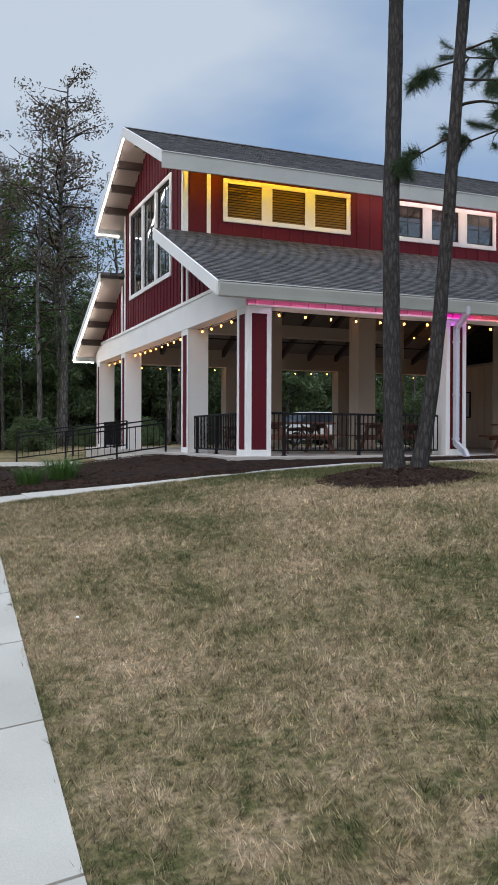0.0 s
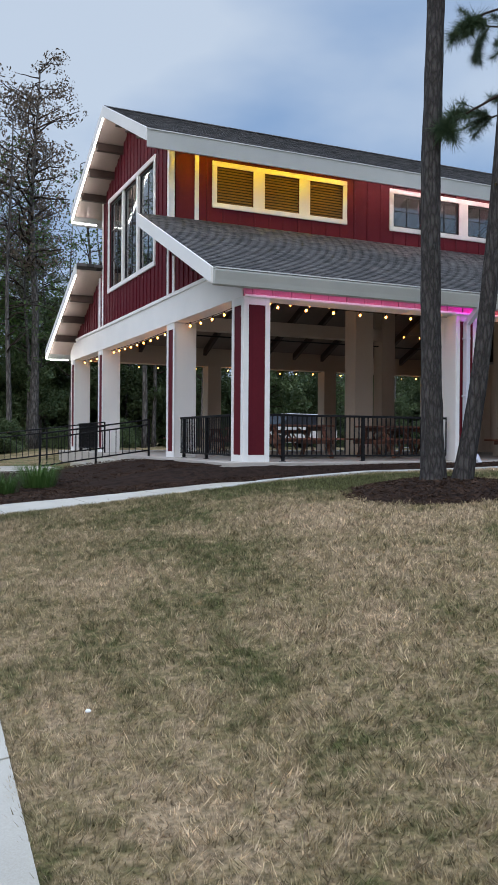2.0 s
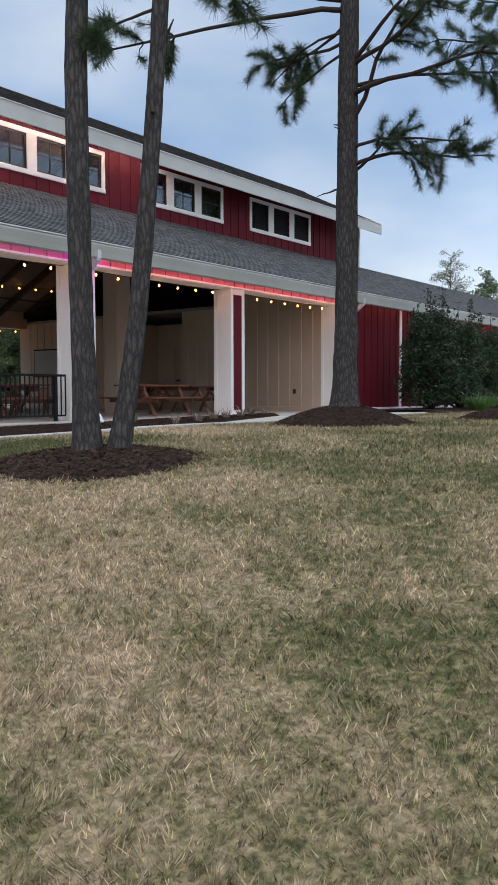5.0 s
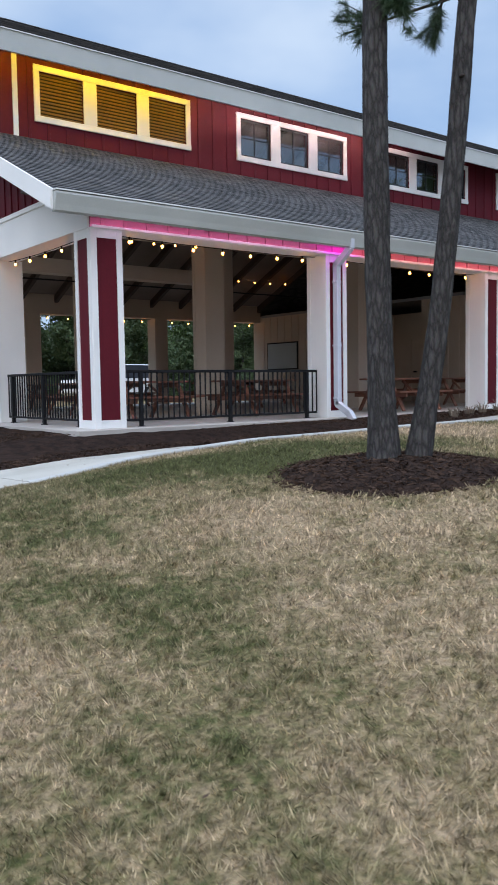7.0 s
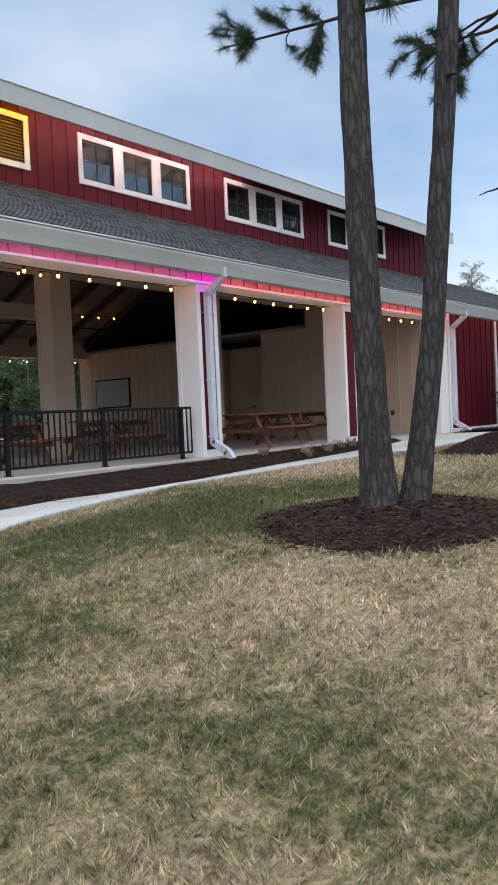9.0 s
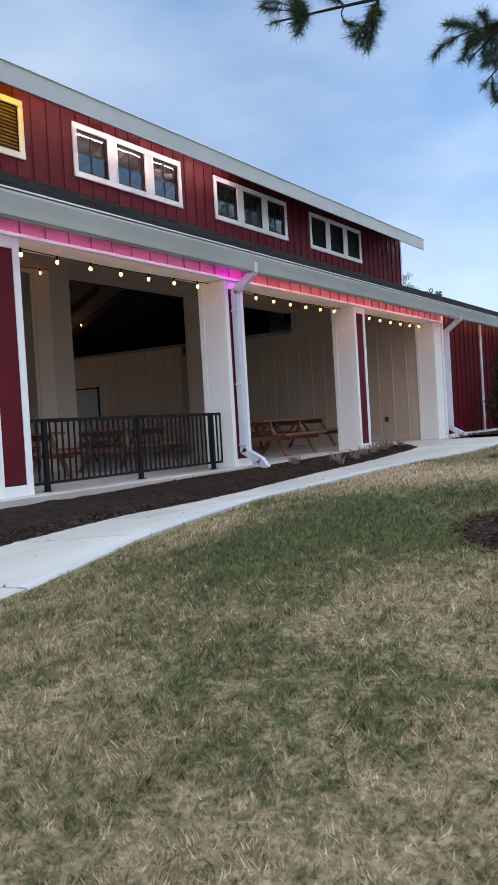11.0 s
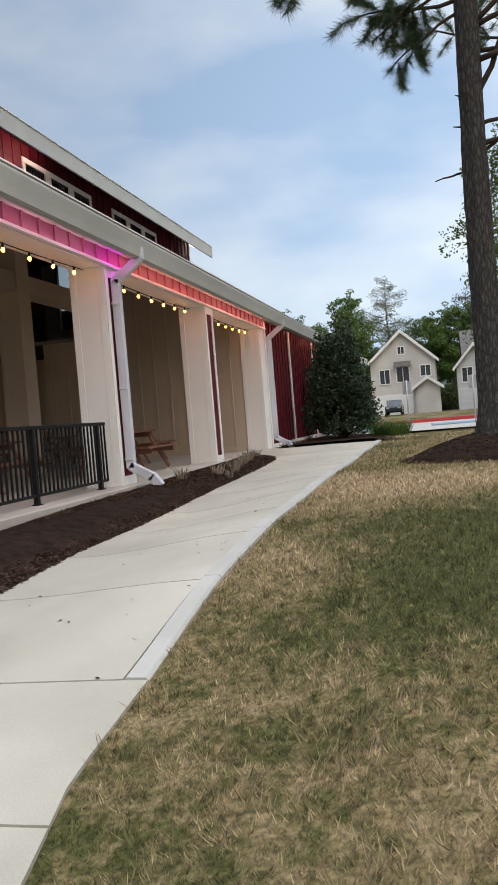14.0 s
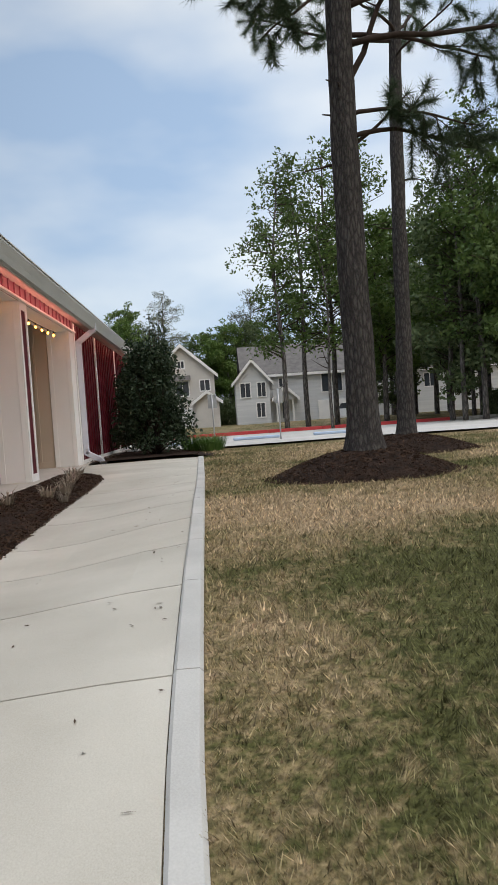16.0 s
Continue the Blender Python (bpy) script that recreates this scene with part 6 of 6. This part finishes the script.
# shrubs by the red wing, and undergrowth along the wood
big = shrub("large dark evergreen shrub with upright shoots on mulch", 2.2, 3.1, 41, "bush", 0.055, 230, "evergreen shrubs at the wing", spires=7)
big.matrix_basis = Matrix.Translation((23.2, 13.45, gz(23.2, 13.45) + 0.03))
for x, y, s in ((26.4, 13.9, 1.0), (29.4, 14.0, 0.95)):
    plant(big, x, y, s, x)
under = shrub("dark green undergrowth at the edge of the wood", 4.2, 2.4, 43, "leafdark", 0.085, 120, "undergrowth")
under.matrix_basis = Matrix.Translation((-12, 40.5, 0.2))
for i in range(24):
    plant(under, -18 + 2.5 * i + rf.uniform(-0.8, 0.8), 41 + rf.uniform(-0.6, 2.5), rf.uniform(0.35, 0.7), rf.uniform(0, 6))
for i in range(26):
    plant(under, -14 + 2.4 * i + rf.uniform(-1, 1), 50 + rf.uniform(0, 7), rf.uniform(1.5, 2.3), rf.uniform(0, 6))
for i in range(26):
    plant(under, 116 + rf.uniform(-2, 4), -34 + 3.1 * i, rf.uniform(1.0, 1.7), rf.uniform(0, 6))
for i in range(16):
    plant(under, 57 + rf.uniform(0, 14), -10 - 2.2 * i, rf.uniform(0.8, 1.3), rf.uniform(0, 6))


def grass_clump(label, mat, n, h, spread, seed, group):
    rng = np.random.default_rng(seed)
    a = rng.uniform(0, 2 * np.pi, n)
    r = spread * 0.35 * np.sqrt(rng.uniform(0, 1, n))
    base = np.stack([r * np.cos(a), r * np.sin(a), np.zeros(n)], 1)
    hh = h * rng.uniform(0.5, 1.05, n)
    mid = base + np.stack([np.cos(a) * hh * 0.25, np.sin(a) * hh * 0.25, hh * 0.65], 1)
    tip = base + np.stack([np.cos(a) * hh * 0.75, np.sin(a) * hh * 0.75, hh * rng.uniform(0.5, 1.0, n)], 1)
    s = np.stack([-np.sin(a), np.cos(a), np.zeros(n)], 1) * (0.009 if n < 100 else 0.005)
    q = np.concatenate([np.stack([base - s, base + s, mid + s * 0.8, mid - s * 0.8], 1), np.stack([mid - s * 0.8, mid + s * 0.8, tip + s * 0.1, tip - s * 0.1], 1)])
    ob = quads("grass_clump", q, mat)
    return tagged(ob, label, "ornamental grass", group)


dry = grass_clump("dry grey-tan ornamental grass tuft in the mulch", "tuftdry", 42, 0.26, 0.22, 51, "dry grass tufts in the bed")
dry_spots = [(11.6 + 0.52 * i + rf.uniform(-0.12, 0.12), 14.2 + rf.uniform(-0.35, 0.3)) for i in range(9)]
for i, (x, y) in enumerate(dry_spots):
    if i == 0:
        dry.matrix_basis = Matrix.Translation((x, y, gz(x, y) + 0.05))
    else:
        plant(dry, x, y, rf.uniform(0.7, 1.15), rf.uniform(0, 6), 0.05)
green = grass_clump("fresh green feathery grass clump in the mulch", "tuftgreen", 420, 0.56, 0.85, 52, "green grass clumps by the path")
green.matrix_basis = Matrix.Translation((2.0, 15.4, gz(2.0, 15.4) + 0.04))
plant(green, 1.3, 14.6, 0.8, 2.0, 0.04)
plant(green, -2.6, 27.0, 1.3, 1.0, 0.0)
for x, y, sc in ((24.0, 12.0, 1.05), (24.8, 11.9, 0.95), (24.5, 12.5, 1.1)):
    plant(green, x, y, sc, x, 0.02)


# ---- road, houses, cars ----
def flat_quad(name, x0, x1, y0, y1, lift, mat, label, cat, n=30):
    g = Geo()
    xs, ysv = np.linspace(x0, x1, n + 1), np.linspace(y0, y1, n + 1)
    w = n + 1
    for y in ysv:
        for x in xs:
            g.v.append((x, y, gz(x, y) + lift))
    g.f = [(j * w + i, j * w + i + 1, (j + 1) * w + i + 1, (j + 1) * w + i) for j in range(n) for i in range(n)]
    return solid(name, g, mat, label, cat, kind="structure", smooth=True)


road = flat_quad("road", 25.5, 62, -60, 60, 0.06, "asphalt", "pale concrete car park and street", "road", 60)
rk = thing("red_kerb", "red painted kerb along the street", "kerb", kind="structure")
for i in range(16):
    y0 = -6 + 2.0 * i
    part("kerb_stone", Geo().cbox(62, 62.25, y0 + 0.01, y0 + 1.99, 0.2, 0.55, 0.02), "redkerb", rk)
for i in range(18):
    y0 = -42 + 2.0 * i
    part("kerb_stone", Geo().cbox(62, 62.25, y0 + 0.01, y0 + 1.99, 0.2, 0.52, 0.02), "kerb", rk, "plain concrete kerb stone")
for x, y in ((30, 9.6), (30, 11.9)):
    p = thing("bay_sign", "thin galvanised post with a small sign plate", "sign post", "parking bay signs", at=(x, y, gz(x, y) + 0.06))
    part("post", Geo().tube([(0, 0, 0), (0, 0, 1.75)], 0.025, 10), "steel", p, "", True)
    part("plate", Geo().cbox(0.027, 0.033, -0.15, 0.15, 1.25, 1.72, 0.002), "steel", p)
for y in (6.3, 9.4, 12.2):
    solid("wheel_stop", Geo().cbox(33, 33.15, y, y + 1.8, gz(33, y) + 0.05, gz(33, y) + 0.17, 0.03), "bluepaint", "blue painted concrete wheel stop in a bay", "wheel stop", "wheel stops")


def house_window(parent, x, y0, y1, z0, z1):
    w = part("window", Geo().box(x - 0.03, x - 0.005, y0, y1, z0, z1), "housewin", parent, "dark window with white frame")
    fr = Geo()
    fr.box(x - 0.08, x - 0.035, y0 - 0.12, y0, z0 - 0.12, z1 + 0.12).box(x - 0.08, x - 0.035, y1, y1 + 0.12, z0 - 0.12, z1 + 0.12)
    fr.box(x - 0.08, x - 0.035, y0, y1, z0 - 0.12, z0).box(x - 0.08, x - 0.035, y0, y1, z1, z1 + 0.12)
    part("frame", fr, "white", w)
    part("muntin", Geo().box(x - 0.06, x - 0.036, (y0 + y1) / 2 - 0.04, (y0 + y1) / 2 + 0.04, z0, z1), "white", w)


def gable_block(parent, x0, x1, y0, y1, z0, ze, zr, wall_mat, axis="x"):
    """A wing of a house; the ridge runs along axis."""
    if axis == "x":
        ym = (y0 + y1) / 2
        part("wall", Geo().prism([(y0, z0), (y1, z0), (y1, ze), (ym, zr), (y0, ze)], "x", x0, x1), wall_mat, parent)
        k = (zr - ze) / (ym - y0)
        for s in (-1, 1):
            yo = ym + s * ((y1 - y0) / 2 + 0.45)
            zo = ze - 0.45 * k
            part("roof", Geo().prism([(yo, zo + 0.02), (ym, zr + 0.02), (ym, zr + 0.3), (yo, zo + 0.26)], "x", x0 - 0.5, x1 + 0.5), "houseroof", parent)
            part("fascia", Geo().prism([(yo, zo - 0.15), (ym, zr - 0.15), (ym, zr + 0.28), (yo, zo + 0.24)], "x", x0 - 0.56, x0 - 0.505), "white", parent)
    else:
        xm = (x0 + x1) / 2
        part("wall", Geo().prism([(x0, z0), (x1, z0), (x1, ze), (xm, zr), (x0, ze)], "y", y0, y1), wall_mat, parent)
        k = (zr - ze) / (xm - x0)
        for s in (-1, 1):
            xo = xm + s * ((x1 - x0) / 2 + 0.45)
            zo = ze - 0.45 * k
            part("roof", Geo().prism([(xo, zo + 0.02), (xm, zr + 0.02), (xm, zr + 0.3), (xo, zo + 0.26)], "y", y0 - 0.5, y1 + 0.5), "houseroof", parent)
        part("fascia", Geo().box(x0 - 0.5, x0 - 0.45, y0 - 0.5, y1 + 0.5, ze - 0.45 * k - 0.1, ze - 0.45 * k + 0.2), "white", parent)


HZ = 0.9
house_a = thing("house", "two-storey pale house with a steep grey gable roof and garage", "house", "houses across the street")
gable_block(house_a, 100, 112, 11.6, 19.2, HZ - 0.5, HZ + 6.2, HZ + 9.6, "stone")
gable_block(house_a, 98.6, 100, 11.2, 14.0, HZ - 0.5, HZ + 2.9, HZ + 3.9, "stone")
house_window(house_a, 100, 14.7, 16.1, HZ + 3.7, HZ + 5.4)
house_window(house_a, 100, 12.2, 13.3, HZ + 4.2, HZ + 5.4)
house_window(house_a, 100, 17.0, 18.1, HZ + 3.6, HZ + 5.2)
house_window(house_a, 100, 15.1, 15.8, HZ + 7.0, HZ + 7.8)
part("garage_door", Geo().cbox(99.9, 99.99, 14.4, 18.9, HZ - 0.2, HZ + 2.2, 0.01), "white", house_a)
part("awning", Geo().prism([(99.2, HZ + 5.5), (99.99, HZ + 5.6), (99.99, HZ + 6.1)], "y", 14.4, 16.4), "houseroof", house_a)
house_b = thing("house", "two-storey grey house with hipped roofs, porch and garage", "house", "houses across the street")
gable_block(house_b, 100, 112, -7.0, 8.0, HZ - 0.5, HZ + 5.6, HZ + 9.2, "stone2", "y")
gable_block(house_b, 98.4, 104, 5.2, 9.2, HZ - 0.5, HZ + 4.9, HZ + 7.2, "stone2")
gable_block(house_b, 98.0, 104, -9.4, -6.6, HZ - 0.5, HZ + 6.0, HZ + 7.8, "stone2")
gable_block(house_b, 98.6, 100, 2.2, 4.6, HZ + 2.4, HZ + 2.8, HZ + 3.9, "stone2")
for y in (2.4, 4.3):
    part("porch_post", Geo().cbox(98.7, 98.95, y, y + 0.22, HZ - 0.4, HZ + 2.4, 0.02), "white", house_b)
for y0, y1, z0, z1, x in ((5.7, 6.6, 3.0, 4.6, 98.4), (7.5, 8.6, 3.0, 4.6, 98.4), (3.0, 3.9, 4.0, 5.0, 100), (-3.6, -1.2, 3.1, 5.2, 100), (-8.5, -7.6, 3.6, 5.2, 98.0), (5.9, 6.8, 0.6, 2.2, 98.4), (3.1, 3.7, 0.2, 2.2, 100)):
    house_window(house_b, x, y0, y1, HZ + z0, HZ + z1)
part("garage_door", Geo().cbox(99.9, 99.99, -5.2, -0.6, HZ - 0.3, HZ + 2.1, 0.01), "white", house_b)
part("wall_lamp", Geo().cbox(97.85, 97.99, -7.2, -7.0, HZ + 1.6, HZ + 2.0, 0.02), "lampglow", house_b, "lit warm wall lamp")
house_c = thing("house", "grey house half hidden by woodland", "house", "houses across the street")
gable_block(house_c, 104, 114, -24, -12, HZ - 0.5, HZ + 5.4, HZ + 8.6, "stone2", "y")
house_window(house_c, 104, -16, -14.6, HZ + 3, HZ + 4.6)
house_window(house_c, 104, -21, -19.6, HZ + 3, HZ + 4.6)
fence = thing("garden_fence", "long grey timber garden fence", "fence")
for i in range(34):
    part("board", Geo().cbox(103.0, 103.05, 9.6 - 0.0 + 0.0 - 0.3 * 0 + 20.0 + 0.5 * i, 9.6 + 20.0 + 0.5 * i + 0.48, HZ - 0.4, HZ + 1.5, 0.01), "stone2", fence)


def car(label, paint, m, long=4.7, high=1.65):
    c = thing("car", label, "car", at=m)
    h, L = high, long
    w = 0.92
    prof = [(-L / 2, 0.45), (-L / 2, 0.85), (-L / 2 + 0.15, 1.0), (-L * 0.27, 1.05), (L / 2 - 0.25, 1.05), (L / 2, 0.9), (L / 2, 0.4), (L * 0.42, 0.28), (-L * 0.42, 0.28)]
    part("body", Geo().prism(prof, "y", -w, w), paint, c)
    cab = [(-L * 0.26, 1.05), (-L * 0.12, h), (L * 0.36, h), (L * 0.46, 1.06)]
    part("cabin", Geo().prism([(x, z) for x, z in cab], "y", -w * 0.88, w * 0.88), "housewin", c, "dark glazed cabin")
    part("roof", Geo().cbox(-L * 0.12, L * 0.36, -w * 0.86, w * 0.86, h - 0.03, h + 0.04, 0.03), paint, c)
    for s in (-1, 1):
        for x in (-L * 0.31, L * 0.30):
            wh = part("wheel", Geo().tube([(x, s * (w - 0.2), 0.34), (x, s * (w + 0.02), 0.34)], 0.34, 20), "tyre", c)
            part("rim", Geo().tube([(x, s * (w + 0.021), 0.34), (x, s * (w + 0.03), 0.34)], 0.21, 16), "steel", wh)
        part("tail_light", Geo().cbox(L / 2 - 0.05, L / 2 + 0.015, s * 0.62 - 0.16, s * 0.62 + 0.16, 0.82, 1.0, 0.01), "taillight", c)
        part("head_light", Geo().cbox(-L / 2 - 0.015, -L / 2 + 0.05, s * 0.62 - 0.18, s * 0.62 + 0.18, 0.72, 0.88, 0.01), "screen", c)
    return c


car("white car parked behind the pavilion", "carwhite", pose(18.2, 37.5, gz(18.2, 37.5), 0, 0, 12))
car("dark parked car before the pale house garage", "cardark", pose(95.5, 16.4, gz(95.5, 16.4) + 0.5, 0, 0, 0))
car("small white car parked by the grey house", "carwhite", pose(94, -3.4, gz(94, -3.4) + 0.5, 0, 0, 200))


# ---- fallen leaves and bits ----
def litter():
    rng = np.random.default_rng(91)
    n = 130
    x = np.concatenate([rng.uniform(2.0, 15, 70), rng.uniform(-1.6, 0.0, 15), rng.uniform(0.3, 5, 45)])
    y = np.concatenate([rng.uniform(12.1, 13.25, 70), rng.uniform(-1, 10, 15), rng.uniform(1, 10, 45)])
    z = lawn_z(x, y) + np.where(np.arange(n) < 85, 0.026, 0.045)
    p = np.stack([x, y, z], 1)
    a = rng.uniform(0, 2 * np.pi, n)
    d = np.stack([np.cos(a), np.sin(a), rng.normal(0, 0.15, n)], 1)
    s = np.stack([-np.sin(a), np.cos(a), rng.normal(0, 0.15, n)], 1)
    ln, wd = rng.uniform(0.008, 0.03, (n, 1)), rng.uniform(0.004, 0.012, (n, 1))
    q = np.stack([p - d * ln, p - s * wd, p + d * ln, p + s * wd], 1)
    tagged(quads("leaf_litter", q, "chips"), "small dry leaves and twigs on path and lawn", "leaf litter", kind="stuff")


litter()
solid("pale_pebble", sphere_geo(0.013, 10, 7, 0.6), "white", "small pale pebble lying in the grass", "pebble").matrix_basis = Matrix.Translation((0.25, 4.45, gz(0.25, 4.45) + 0.03))
